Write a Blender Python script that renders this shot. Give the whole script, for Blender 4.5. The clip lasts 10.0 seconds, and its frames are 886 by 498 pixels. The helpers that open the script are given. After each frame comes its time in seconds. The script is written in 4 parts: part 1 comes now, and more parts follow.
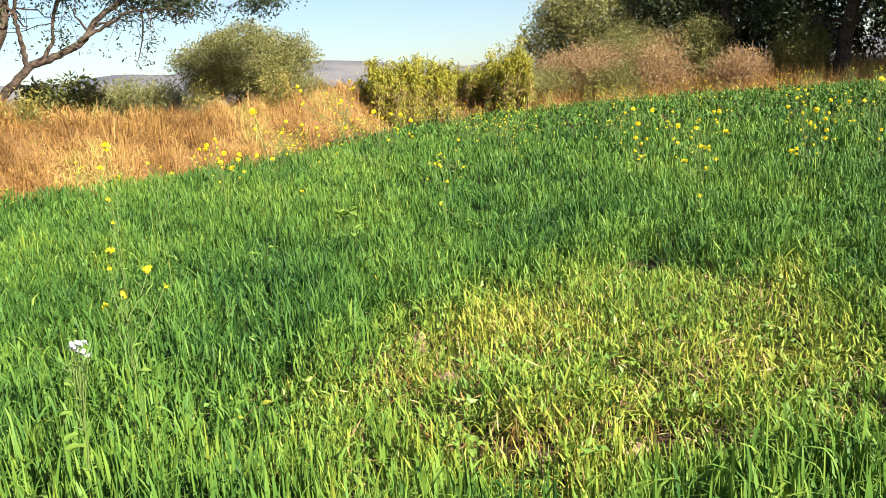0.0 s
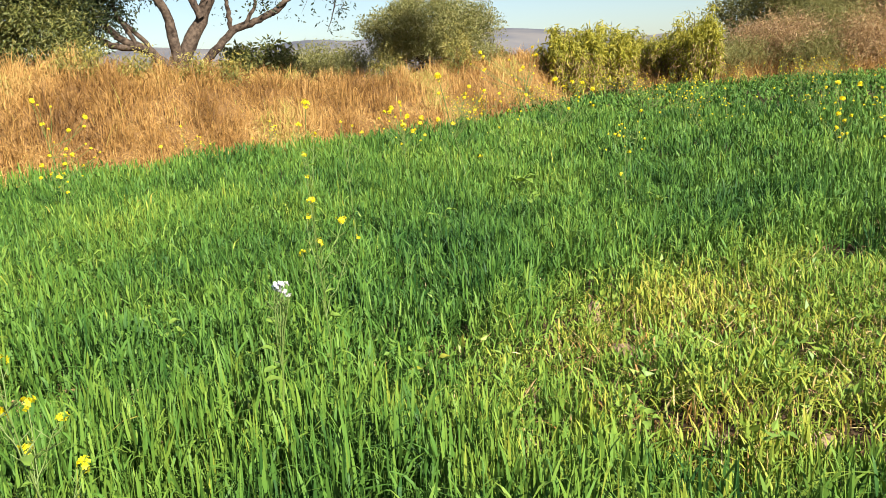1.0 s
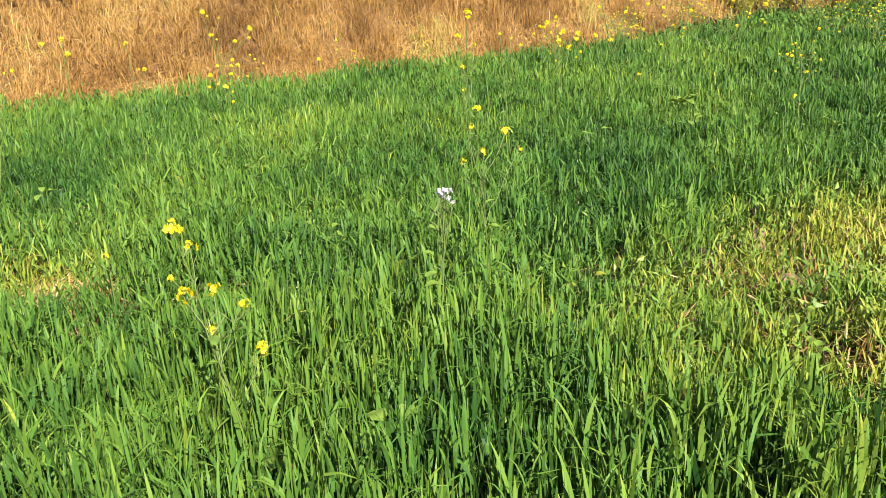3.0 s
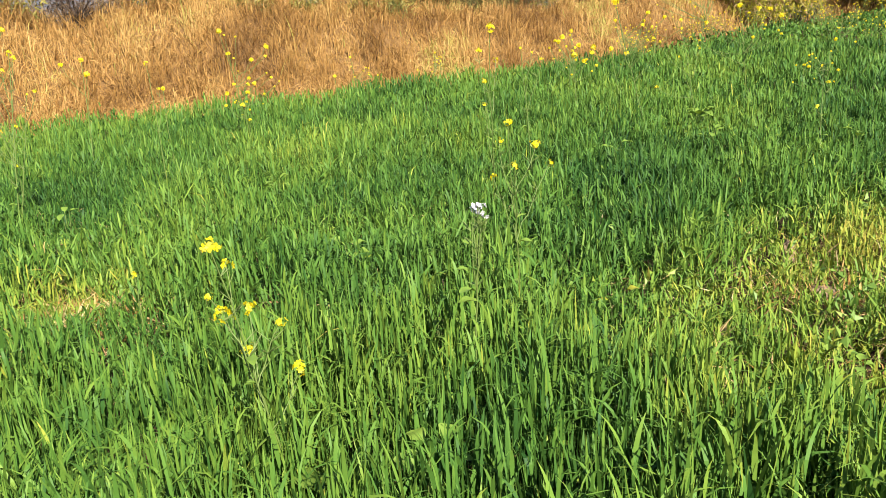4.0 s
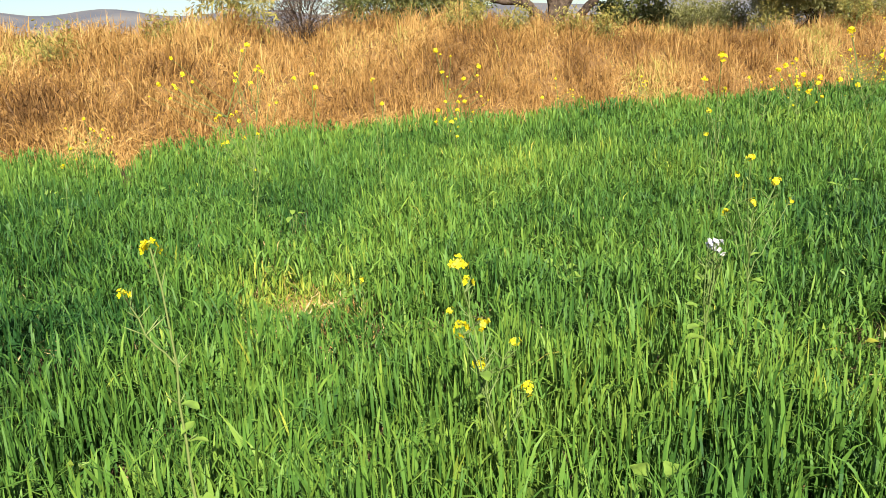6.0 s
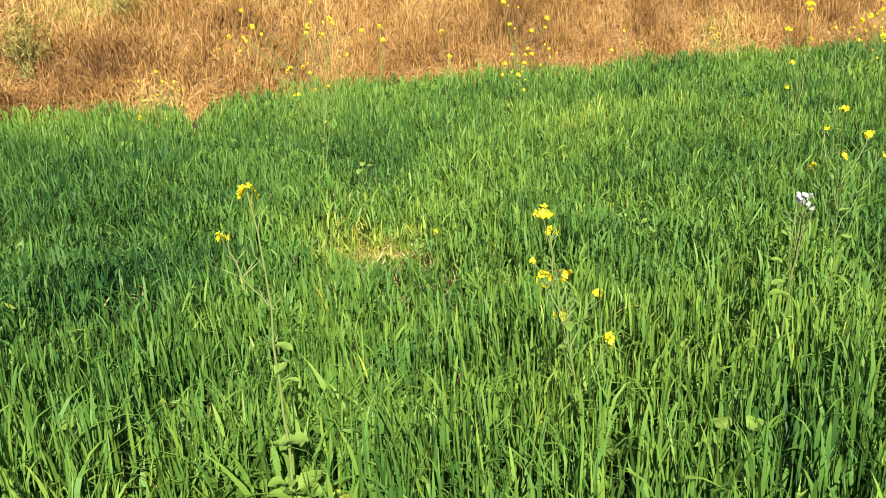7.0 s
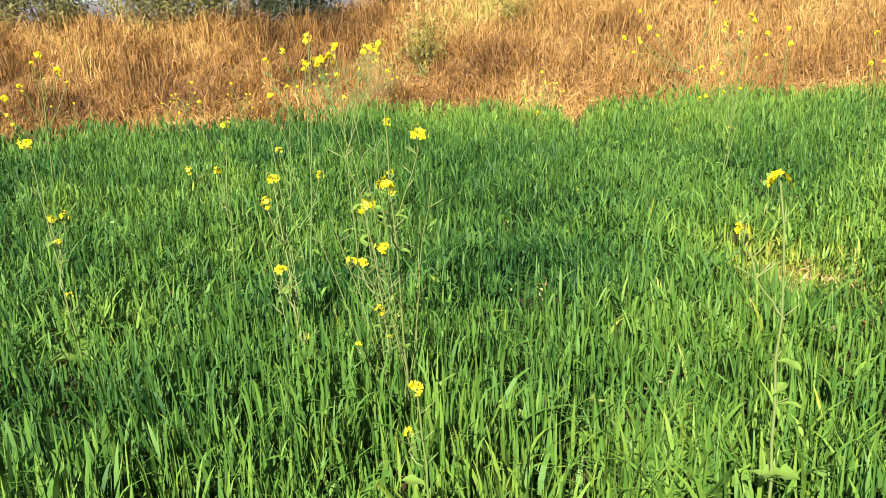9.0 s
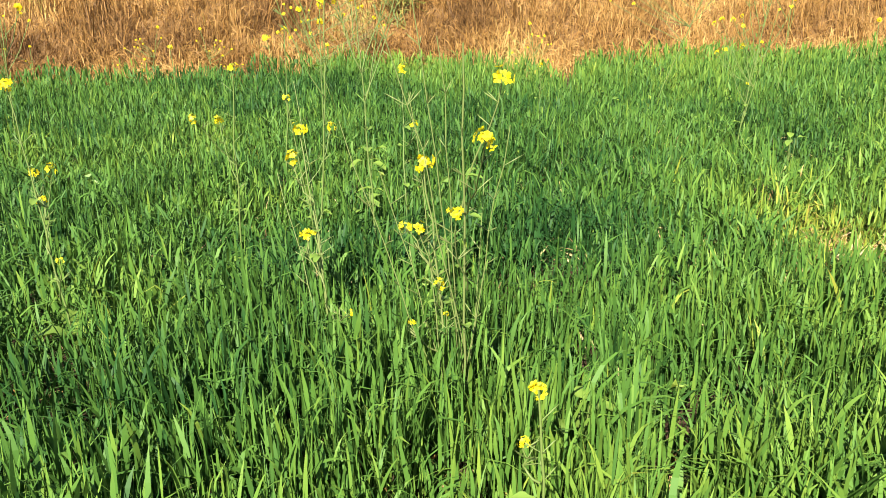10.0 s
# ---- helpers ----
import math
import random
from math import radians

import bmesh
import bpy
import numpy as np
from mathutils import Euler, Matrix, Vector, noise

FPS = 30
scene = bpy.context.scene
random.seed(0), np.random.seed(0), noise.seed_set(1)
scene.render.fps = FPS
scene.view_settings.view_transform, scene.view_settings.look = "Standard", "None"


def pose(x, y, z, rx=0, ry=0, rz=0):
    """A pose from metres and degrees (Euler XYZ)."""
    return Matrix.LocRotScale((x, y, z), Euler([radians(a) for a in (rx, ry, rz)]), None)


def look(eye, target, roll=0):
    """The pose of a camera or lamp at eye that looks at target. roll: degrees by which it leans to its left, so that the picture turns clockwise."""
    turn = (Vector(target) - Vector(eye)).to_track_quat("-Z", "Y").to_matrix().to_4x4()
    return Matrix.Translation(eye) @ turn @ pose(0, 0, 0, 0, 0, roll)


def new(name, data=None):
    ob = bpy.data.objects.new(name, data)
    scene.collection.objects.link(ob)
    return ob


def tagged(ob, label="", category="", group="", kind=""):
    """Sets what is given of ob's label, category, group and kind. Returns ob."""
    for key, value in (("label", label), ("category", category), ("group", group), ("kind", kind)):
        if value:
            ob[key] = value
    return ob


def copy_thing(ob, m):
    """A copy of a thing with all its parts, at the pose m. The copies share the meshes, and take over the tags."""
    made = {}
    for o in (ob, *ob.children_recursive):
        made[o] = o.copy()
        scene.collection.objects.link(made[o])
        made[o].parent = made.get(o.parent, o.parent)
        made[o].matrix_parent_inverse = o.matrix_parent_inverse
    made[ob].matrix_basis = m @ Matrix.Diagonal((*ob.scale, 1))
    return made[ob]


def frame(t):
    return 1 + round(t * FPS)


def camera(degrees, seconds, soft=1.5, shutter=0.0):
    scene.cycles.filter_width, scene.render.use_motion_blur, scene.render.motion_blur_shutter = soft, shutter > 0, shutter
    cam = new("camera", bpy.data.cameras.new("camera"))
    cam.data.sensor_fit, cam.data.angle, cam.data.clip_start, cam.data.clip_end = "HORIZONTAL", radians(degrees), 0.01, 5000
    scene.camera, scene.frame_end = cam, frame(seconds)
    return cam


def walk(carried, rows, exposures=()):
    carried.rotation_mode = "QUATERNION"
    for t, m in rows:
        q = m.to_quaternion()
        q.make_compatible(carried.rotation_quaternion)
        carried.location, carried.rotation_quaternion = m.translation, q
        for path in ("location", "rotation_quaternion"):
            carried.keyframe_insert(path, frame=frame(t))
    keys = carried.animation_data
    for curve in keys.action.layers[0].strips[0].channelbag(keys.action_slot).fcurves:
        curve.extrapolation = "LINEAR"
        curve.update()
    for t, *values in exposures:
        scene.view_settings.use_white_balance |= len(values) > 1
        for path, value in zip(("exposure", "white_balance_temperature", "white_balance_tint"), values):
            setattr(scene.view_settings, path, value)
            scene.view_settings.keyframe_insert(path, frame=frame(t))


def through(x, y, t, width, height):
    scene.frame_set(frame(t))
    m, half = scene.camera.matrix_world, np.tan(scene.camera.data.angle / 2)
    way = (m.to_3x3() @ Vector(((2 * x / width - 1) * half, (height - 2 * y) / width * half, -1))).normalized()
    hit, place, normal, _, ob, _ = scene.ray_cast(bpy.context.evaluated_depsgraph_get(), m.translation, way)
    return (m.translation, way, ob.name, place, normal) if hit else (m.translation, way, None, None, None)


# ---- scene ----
cam = camera(57.0, 10.0, soft=0.5)
PATH = [
    (0, (0.791, -0.041, 1.399), (1.443, 1.811, 1.018), -4.3),
    (0.5, (0.775, -0.021, 1.394), (1.243, 1.891, 1.040), -2.8),
    (1, (0.725, -0.046, 1.380), (0.975, 1.892, 0.953), -3.2),
    (1.5, (0.700, -0.034, 1.352), (0.775, 1.906, 0.873), -2.2),
    (2, (0.698, -0.039, 1.345), (0.724, 1.876, 0.768), -2.5),
    (2.5, (0.691, -0.045, 1.343), (0.647, 1.865, 0.751), -2.6),
    (2.7, (0.677, -0.040, 1.342), (0.592, 1.865, 0.739), -2.5),
    (3.8, (0.577, -0.019, 1.345), (0.466, 1.901, 0.796), -3.8),
    (4, (0.570, -0.004, 1.338), (0.444, 1.913, 0.783), -3.9),
    (4.5, (0.541, -0.014, 1.346), (0.329, 1.891, 0.773), -4.4),
    (5, (0.509, -0.028, 1.367), (0.137, 1.867, 0.843), -4.1),
    (5.5, (0.469, -0.042, 1.366), (0.006, 1.840, 0.873), -2.9),
    (6, (0.420, -0.057, 1.373), (-0.138, 1.800, 0.886), -2.6),
    (6.2, (0.410, -0.065, 1.380), (-0.191, 1.773, 0.868), -2.9),
    (7.3, (0.316, -0.098, 1.348), (-0.411, 1.667, 0.752), -2.2),
    (7.5, (0.283, -0.106, 1.342), (-0.491, 1.638, 0.744), -1.7),
    (8, (0.215, -0.158, 1.344), (-0.783, 1.471, 0.752), -2.9),
    (8.5, (0.121, -0.168, 1.324), (-1.086, 1.299, 0.700), -2.1),
    (9, (-0.050, -0.131, 1.285), (-1.410, 1.239, 0.762), -2.6),
    (9.5, (-0.264, -0.103, 1.251), (-1.616, 1.250, 0.667), -1.7),
    (10, (-0.478, -0.093, 1.228), (-1.743, 1.323, 0.600), -1.2),
]
walk(cam, [(t, look(eye, target, roll)) for t, eye, target, roll in PATH],
     exposures=[(0.0, 1.70), (0.5, 1.60), (1.2, 1.49), (2.5, 1.46), (6.0, 1.46), (8.0, 1.57), (9.0, 1.64), (10.0, 1.70)])

# ---- daylight ----
SUN_AZ, SUN_EL = 152.0, 37.0          # degrees clockwise from +Y, degrees above the horizon
world = bpy.data.worlds.new("sky")
scene.world = world
world.use_nodes = True
wn, wl = world.node_tree.nodes, world.node_tree.links
sky = wn.new("ShaderNodeTexSky")
sky.sky_type, sky.sun_disc = "NISHITA", False
sky.sun_elevation, sky.sun_rotation = radians(SUN_EL), radians(SUN_AZ)
sky.dust_density, sky.air_density, sky.ozone_density = 1.0, 1.0, 2.2
sky.altitude = 400.0
wn["Background"].inputs["Strength"].default_value = 0.05
wl.new(sky.outputs[0], wn["Background"].inputs["Color"])
sun = new("sun", bpy.data.lights.new("sun", "SUN"))
sun.data.energy, sun.data.angle, sun.data.color = 5.0, radians(0.53), (1.0, 0.93, 0.80)
sa, se = radians(SUN_AZ), radians(SUN_EL)
sun.matrix_world = look((0, 0, 0), (-math.sin(sa) * math.cos(se), -math.cos(sa) * math.cos(se), -math.sin(se)))

# ---- materials ----
def material(name, rough=0.7, specular=0.3):
    m = bpy.data.materials.new(name)
    m.use_nodes = True
    n = m.node_tree.nodes
    n["Principled BSDF"].inputs["Roughness"].default_value = rough
    n["Principled BSDF"].inputs["Specular IOR Level"].default_value = specular
    return m, n, m.node_tree.links, n["Principled BSDF"]


def ramp(n, stops):
    r = n.new("ShaderNodeValToRGB")
    while len(r.color_ramp.elements) < len(stops):
        r.color_ramp.elements.new(0.5)
    for e, (p, c) in zip(r.color_ramp.elements, stops):
        e.position, e.color = p, (*c, 1)
    return r


def noise_node(n, l, scale, detail=4.0, coord="Object"):
    tc = n.new("ShaderNodeTexCoord")
    nz = n.new("ShaderNodeTexNoise")
    nz.inputs["Scale"].default_value, nz.inputs["Detail"].default_value = scale, detail
    l.new(tc.outputs[coord], nz.inputs["Vector"])
    return nz


def math_node(n, l, op, a, b):
    k = n.new("ShaderNodeMath")
    k.operation = op
    for i, v in enumerate((a, b)):
        if isinstance(v, (int, float)):
            k.inputs[i].default_value = v
        else:
            l.new(v, k.inputs[i])
    return k.outputs[0]


def leaf_material(name, stops, through=0.35, rough=0.5, specular=0.35, attribute="", spread=0.35, patch=0.8, patch_amount=0.3):
    """Thin leaf: a colour ramp read at tone + random per leaf + patches, part of the light passing through."""
    m, n, l, p = material(name, rough, specular)
    geo = n.new("ShaderNodeNewGeometry")
    nz = noise_node(n, l, patch, 3.0)
    v = math_node(n, l, "MULTIPLY", math_node(n, l, "SUBTRACT", geo.outputs["Random Per Island"], 0.5), spread)
    v = math_node(n, l, "ADD", v, math_node(n, l, "MULTIPLY", math_node(n, l, "SUBTRACT", nz.outputs[0], 0.5), patch_amount))
    if attribute:
        a = n.new("ShaderNodeAttribute")
        a.attribute_name = attribute
        v = math_node(n, l, "ADD", v, a.outputs["Fac"])
    else:
        v = math_node(n, l, "ADD", v, 0.5)
    r = ramp(n, stops)
    l.new(v, r.inputs[0])
    l.new(r.outputs[0], p.inputs["Base Color"])
    if through:
        tr = n.new("ShaderNodeBsdfTranslucent")
        mx = n.new("ShaderNodeMixShader")
        mx.inputs[0].default_value = through
        hs = n.new("ShaderNodeHueSaturation")
        hs.inputs["Hue"].default_value, hs.inputs["Saturation"].default_value, hs.inputs["Value"].default_value = 0.485, 1.1, 1.3
        l.new(r.outputs[0], hs.inputs["Color"])
        l.new(hs.outputs[0], tr.inputs["Color"])
        l.new(p.outputs[0], mx.inputs[1])
        l.new(tr.outputs[0], mx.inputs[2])
        l.new(mx.outputs[0], n["Material Output"].inputs["Surface"])
    return m


def bark_material(name, dark, light, scale=14.0):
    m, n, l, p = material(name, 0.9, 0.15)
    nz = noise_node(n, l, scale, 8.0)
    wide = noise_node(n, l, scale * 0.15, 3.0)
    v = math_node(n, l, "ADD", math_node(n, l, "MULTIPLY", nz.outputs[0], 0.6), math_node(n, l, "MULTIPLY", wide.outputs[0], 0.4))
    r = ramp(n, [(0.36, dark), (0.62, light)])
    l.new(v, r.inputs[0])
    l.new(r.outputs[0], p.inputs["Base Color"])
    b = n.new("ShaderNodeBump")
    b.inputs["Strength"].default_value, b.inputs["Distance"].default_value = 0.8, 0.03
    l.new(nz.outputs[0], b.inputs["Height"])
    l.new(b.outputs[0], p.inputs["Normal"])
    return m


MAT_WHEAT = leaf_material("wheat_leaf", [(0.0, (0.015, 0.057, 0.011)), (0.32, (0.069, 0.150, 0.022)), (0.58, (0.138, 0.216, 0.029)),
                                         (0.74, (0.232, 0.262, 0.033)), (0.90, (0.300, 0.258, 0.046)), (1.0, (0.361, 0.269, 0.100))],
                          through=0.06, rough=0.6, specular=0.20, attribute="tone", spread=0.26, patch=0.55, patch_amount=0.30)
MAT_STRAW = leaf_material("dry_grass_blade", [(0.0, (0.109, 0.055, 0.018)), (0.45, (0.305, 0.168, 0.048)), (0.82, (0.460, 0.298, 0.106)), (1.0, (0.302, 0.302, 0.067))],
                          through=0.15, rough=0.6, specular=0.25, attribute="tone", spread=0.5, patch=0.6, patch_amount=0.6)
MAT_WEED = leaf_material("weed_leaf", [(0.0, (0.118, 0.109, 0.025)), (0.5, (0.227, 0.206, 0.042)), (1.0, (0.370, 0.302, 0.092))], through=0.2, spread=0.8)
MAT_YELLOWLEAF = leaf_material("yellowing_leaf", [(0.0, (0.17, 0.26, 0.03)), (0.5, (0.29, 0.32, 0.032)), (1.0, (0.30, 0.20, 0.05))], through=0.3, spread=0.9, patch=25.0, patch_amount=0.8)
MAT_CLOD = bark_material("dry_earth", (0.13, 0.085, 0.055), (0.34, 0.235, 0.155), 30.0)
MAT_LITTER = leaf_material("straw_scrap", [(0.0, (0.185, 0.109, 0.050)), (0.5, (0.386, 0.277, 0.126)), (1.0, (0.521, 0.420, 0.218))], through=0.1, spread=0.9)
MAT_OLIVE = leaf_material("olive_leaf", [(0.0, (0.074, 0.086, 0.022)), (0.5, (0.195, 0.195, 0.060)), (1.0, (0.340, 0.310, 0.122))], through=0.32, spread=0.7)
MAT_GREEN = leaf_material("bright_leaf", [(0.0, (0.110, 0.120, 0.014)), (0.5, (0.270, 0.262, 0.026)), (1.0, (0.420, 0.370, 0.055))], through=0.28, spread=0.8)
# the olive leaf colours again, taken darker
MAT_DARK_OLIVE = leaf_material("dark_olive_leaf", [(0.0, (0.040, 0.052, 0.012)), (0.5, (0.110, 0.125, 0.030)), (1.0, (0.230, 0.215, 0.065))], through=0.25, spread=0.8)
# dark foliage, its colour lowered further to include shade inside the crowns
MAT_DARKLEAF_SHADED = leaf_material("dark_leaf_shaded", [(0.0, (0.010, 0.018, 0.006)), (0.5, (0.024, 0.038, 0.012)), (1.0, (0.060, 0.074, 0.024))], through=0.2, spread=0.7)
MAT_DRYBRUSH = leaf_material("dry_brush", [(0.0, (0.130, 0.078, 0.042)), (0.5, (0.330, 0.215, 0.105)), (1.0, (0.500, 0.365, 0.180))], through=0.25, spread=0.7)
MAT_TWIGGY = leaf_material("dry_twig", [(0.0, (0.030, 0.018, 0.014)), (0.5, (0.085, 0.052, 0.036)), (1.0, (0.170, 0.120, 0.060))], through=0.1, spread=0.8)
# pale bark with the crown's shade mixed into its colours
MAT_BARK_SHADED = bark_material("shaded_pale_bark", (0.022, 0.015, 0.011), (0.105, 0.076, 0.056))
MAT_BARK_DARK = bark_material("dark_bark", (0.021, 0.015, 0.011), (0.084, 0.063, 0.046))
MAT_STEM = leaf_material("mustard_stem", [(0.0, (0.060, 0.108, 0.022)), (0.6, (0.120, 0.165, 0.042)), (1.0, (0.205, 0.205, 0.080))], through=0.0, spread=0.4, patch=6.0)
MAT_PALESTEM = leaf_material("drying_stem", [(0.0, (0.090, 0.132, 0.034)), (0.6, (0.150, 0.185, 0.056)), (1.0, (0.235, 0.235, 0.088))], through=0.0, spread=0.4, patch=6.0)
MAT_PETAL = leaf_material("yellow_petal", [(0.0, (0.714, 0.538, 0.003)), (0.5, (0.756, 0.638, 0.008)), (1.0, (0.781, 0.714, 0.050))], through=0.3, spread=0.9)
MAT_WHITE = leaf_material("white_petal", [(0.0, (0.605, 0.554, 0.622)), (1.0, (0.739, 0.722, 0.739))], through=0.3, spread=0.9)
MAT_BUD = leaf_material("green_bud", [(0.0, (0.210, 0.269, 0.025)), (1.0, (0.420, 0.437, 0.034))], through=0.1, spread=0.9)
MAT_HERB = leaf_material("mustard_leaf", [(0.0, (0.078, 0.155, 0.034)), (0.5, (0.155, 0.255, 0.044)), (1.0, (0.265, 0.325, 0.044))], through=0.28, spread=0.6, patch=5.0)

m, n, l, p = material("soil_and_litter", 0.95, 0.1)
fine, mid, big = noise_node(n, l, 45.0, 8.0), noise_node(n, l, 5.0, 5.0), noise_node(n, l, 0.12, 4.0)
soil = ramp(n, [(0.35, (0.028, 0.018, 0.011)), (0.55, (0.066, 0.042, 0.025)), (0.75, (0.150, 0.104, 0.064))])
litter = ramp(n, [(0.3, (0.090, 0.050, 0.021)), (0.55, (0.200, 0.115, 0.046)), (0.8, (0.310, 0.200, 0.090))])
l.new(math_node(n, l, "ADD", math_node(n, l, "MULTIPLY", fine.outputs[0], 0.65), math_node(n, l, "MULTIPLY", mid.outputs[0], 0.35)), soil.inputs[0])
l.new(math_node(n, l, "ADD", math_node(n, l, "MULTIPLY", fine.outputs[0], 0.6), math_node(n, l, "MULTIPLY", mid.outputs[0], 0.4)), litter.inputs[0])
a = n.new("ShaderNodeAttribute")
a.attribute_name = "bank"
mx = n.new("ShaderNodeMix")
mx.data_type = "RGBA"
l.new(a.outputs["Fac"], mx.inputs["Factor"])
l.new(soil.outputs[0], mx.inputs["A"])
l.new(litter.outputs[0], mx.inputs["B"])
l.new(mx.outputs["Result"], p.inputs["Base Color"])
b = n.new("ShaderNodeBump")
b.inputs["Strength"].default_value, b.inputs["Distance"].default_value = 0.9, 0.03
l.new(fine.outputs[0], b.inputs["Height"])
l.new(b.outputs[0], p.inputs["Normal"])
MAT_SOIL = m

# distance haze is put into the hills' pale bluish base colour
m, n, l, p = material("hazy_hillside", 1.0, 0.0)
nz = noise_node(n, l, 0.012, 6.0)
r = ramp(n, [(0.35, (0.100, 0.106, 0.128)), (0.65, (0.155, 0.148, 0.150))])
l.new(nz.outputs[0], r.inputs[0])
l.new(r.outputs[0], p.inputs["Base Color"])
MAT_HILL = m

# ---- lie of the land: azimuth in degrees clockwise from +Y round CENTRE ----
CENTRE = np.array([0.3, -0.1])
EDGE_AZ = [-180, -95, -72, -64, -57, -51, -42, -36, -33, -27, -20, -14, -7, 0, 6, 10, 14, 17, 20, 25, 33, 46, 70, 180]
EDGE_R = [11.5, 11.9, 12.1, 11.7, 11.3, 12.3, 11.5, 11.2, 11.5, 13.2, 13.1, 13.9, 14.7, 15.6, 17.3, 18.8, 20.9, 24.0, 26.5, 28.5, 30, 32, 34, 11]
CREST_AZ = [-180, -72, -56, -50, -46, -40, -32, -25, -20, -14, -9, -6, -1, 2, 6, 9, 11, 13, 15, 18, 22, 30, 46, 180]
CREST_EL = [1.0, 2.3, 1.8, 2.5, 2.6, 2.7, 3.2, 2.2, 2.5, 2.7, 2.2, 1.7, 1.0, 0.8, 0.7, 1.2, 1.7, 1.7, 1.3, 0.2, 0.2, 0.2, 0.2, 1.0]


SWELL_AZ = [-180, 9, 14, 19, 23, 28, 32, 48, 60, 180]
SWELL_Z = [0, 0, 0.10, 0.24, 0.27, 0.35, 0.42, 0.42, 0.3, 0]


def polar(x, y):
    dx, dy = np.asarray(x, float) - CENTRE[0], np.asarray(y, float) - CENTRE[1]
    return np.degrees(np.arctan2(dx, dy)), np.hypot(dx, dy)


def place(az, r):
    a = np.radians(az)
    return CENTRE[0] + r * np.sin(a), CENTRE[1] + r * np.cos(a)


def waves(x, y, wavelength, seed):
    """Smooth noise about 0 of size 1, from a few sine waves."""
    g = np.random.default_rng(seed)
    out = np.zeros_like(np.asarray(x, float))
    for _ in range(9):
        a, k, ph = g.uniform(0, 6.283), 6.283 / wavelength * g.uniform(0.5, 1.9), g.uniform(0, 6.283)
        out = out + np.sin(k * (np.cos(a) * x + np.sin(a) * y) + ph) / 3.0
    return out


def edge_radius(az):
    return np.interp(az, EDGE_AZ, EDGE_R) + 0.16 * np.sin(np.radians(az) * 31.0 + 1.0) + 0.1 * np.sin(np.radians(az) * 83.0)


def smooth(t):
    t = np.clip(t, 0, 1)
    return t * t * (3 - 2 * t)


def land(x, y):
    """Height of the ground."""
    x, y = np.asarray(x, float), np.asarray(y, float)
    az, r = polar(x, y)
    e = np.interp(az, EDGE_AZ, EDGE_R)
    base = np.interp(az, SWELL_AZ, SWELL_Z) * smooth((r - 9.0) / np.maximum(e - 9.0, 3.0))
    crest = 1.36 + (e + 4.5) * np.tan(np.radians(np.interp(az, CREST_AZ, CREST_EL))) - 0.55
    rise = np.maximum(crest - base, 0.05) * smooth((r - e + 0.1) / 4.2)
    fall = 1.0 - 0.75 * smooth((r - e - 14.0) / 60.0)
    rough = 0.015 * waves(x, y, 0.8, 3) + (0.10 * waves(x, y, 3.5, 4)) * smooth((r - e) / 3.0)
    return (base + rise) * fall + rough * (r < 200)


def mesh_object(name, verts, sizes, loops, mat, floats=None, smooth_faces=False):
    """A mesh of polygons with the given corner counts; floats: name -> value per corner point."""
    me = bpy.data.meshes.new(name)
    verts = np.ascontiguousarray(verts, np.float32).reshape(-1, 3)
    sizes, loops = np.ascontiguousarray(sizes, np.int32), np.ascontiguousarray(loops, np.int32).ravel()
    me.vertices.add(len(verts))
    me.vertices.foreach_set("co", verts.ravel())
    me.loops.add(len(loops))
    me.loops.foreach_set("vertex_index", loops)
    me.polygons.add(len(sizes))
    me.polygons.foreach_set("loop_start", np.concatenate([[0], np.cumsum(sizes)[:-1]]).astype(np.int32))
    me.polygons.foreach_set("use_smooth", np.full(len(sizes), smooth_faces))
    for key, values in (floats or {}).items():
        at = me.attributes.new(key, "FLOAT", "POINT")
        at.data.foreach_set("value", np.ascontiguousarray(values, np.float32))
    me.update(calc_edges=True)
    me.validate()
    me.materials.append(mat)
    return new(name, me)


def under(ob, parent):
    ob.parent = parent
    return ob


# ---- ground ----
radii = np.concatenate([[0.0], np.arange(0.5, 10, 0.5), np.arange(10, 42, 0.4), np.geomspace(42, 4500, 40)])
angles = np.arange(0, 360, 1.5) - 180.0
A, R = np.meshgrid(angles, radii)
gx, gy = place(A, R)
gz = land(gx, gy)
gz = np.where(R > 60, gz - 0.004 * np.clip(R - 60, 0, 500), gz)
na, nr = len(angles), len(radii)
i, j = np.meshgrid(np.arange(nr - 1), np.arange(na), indexing="ij")
j2 = (j + 1) % na
quads = np.stack([i * na + j, i * na + j2, (i + 1) * na + j2, (i + 1) * na + j], -1).reshape(-1, 4)[:, ::-1]
bank = smooth((R - edge_radius(A) + 0.35) / 0.5)
ground = mesh_object("ground", np.stack([gx, gy, gz], -1), np.full(len(quads), 4), quads, MAT_SOIL, {"bank": bank.ravel()}, True)
tagged(ground, "brown field soil rising to a litter-covered bank", "ground", kind="structure")

# ---- far hills ----
az = np.linspace(-180, 180, 361)
ridge = np.interp(az, [-180, -60, -42, -36, -33, -20, -8, 0, 8, 12, 15, 19, 40, 180], [2.6, 2.8, 2.9, 2.9, 2.7, 2.2, 2.3, 2.4, 2.6, 2.8, 2.3, 1.6, 1.4, 2.6])
ridge = ridge + 0.10 * np.sin(np.radians(az) * 23) + 0.06 * np.sin(np.radians(az) * 57 + 2)
rows = []
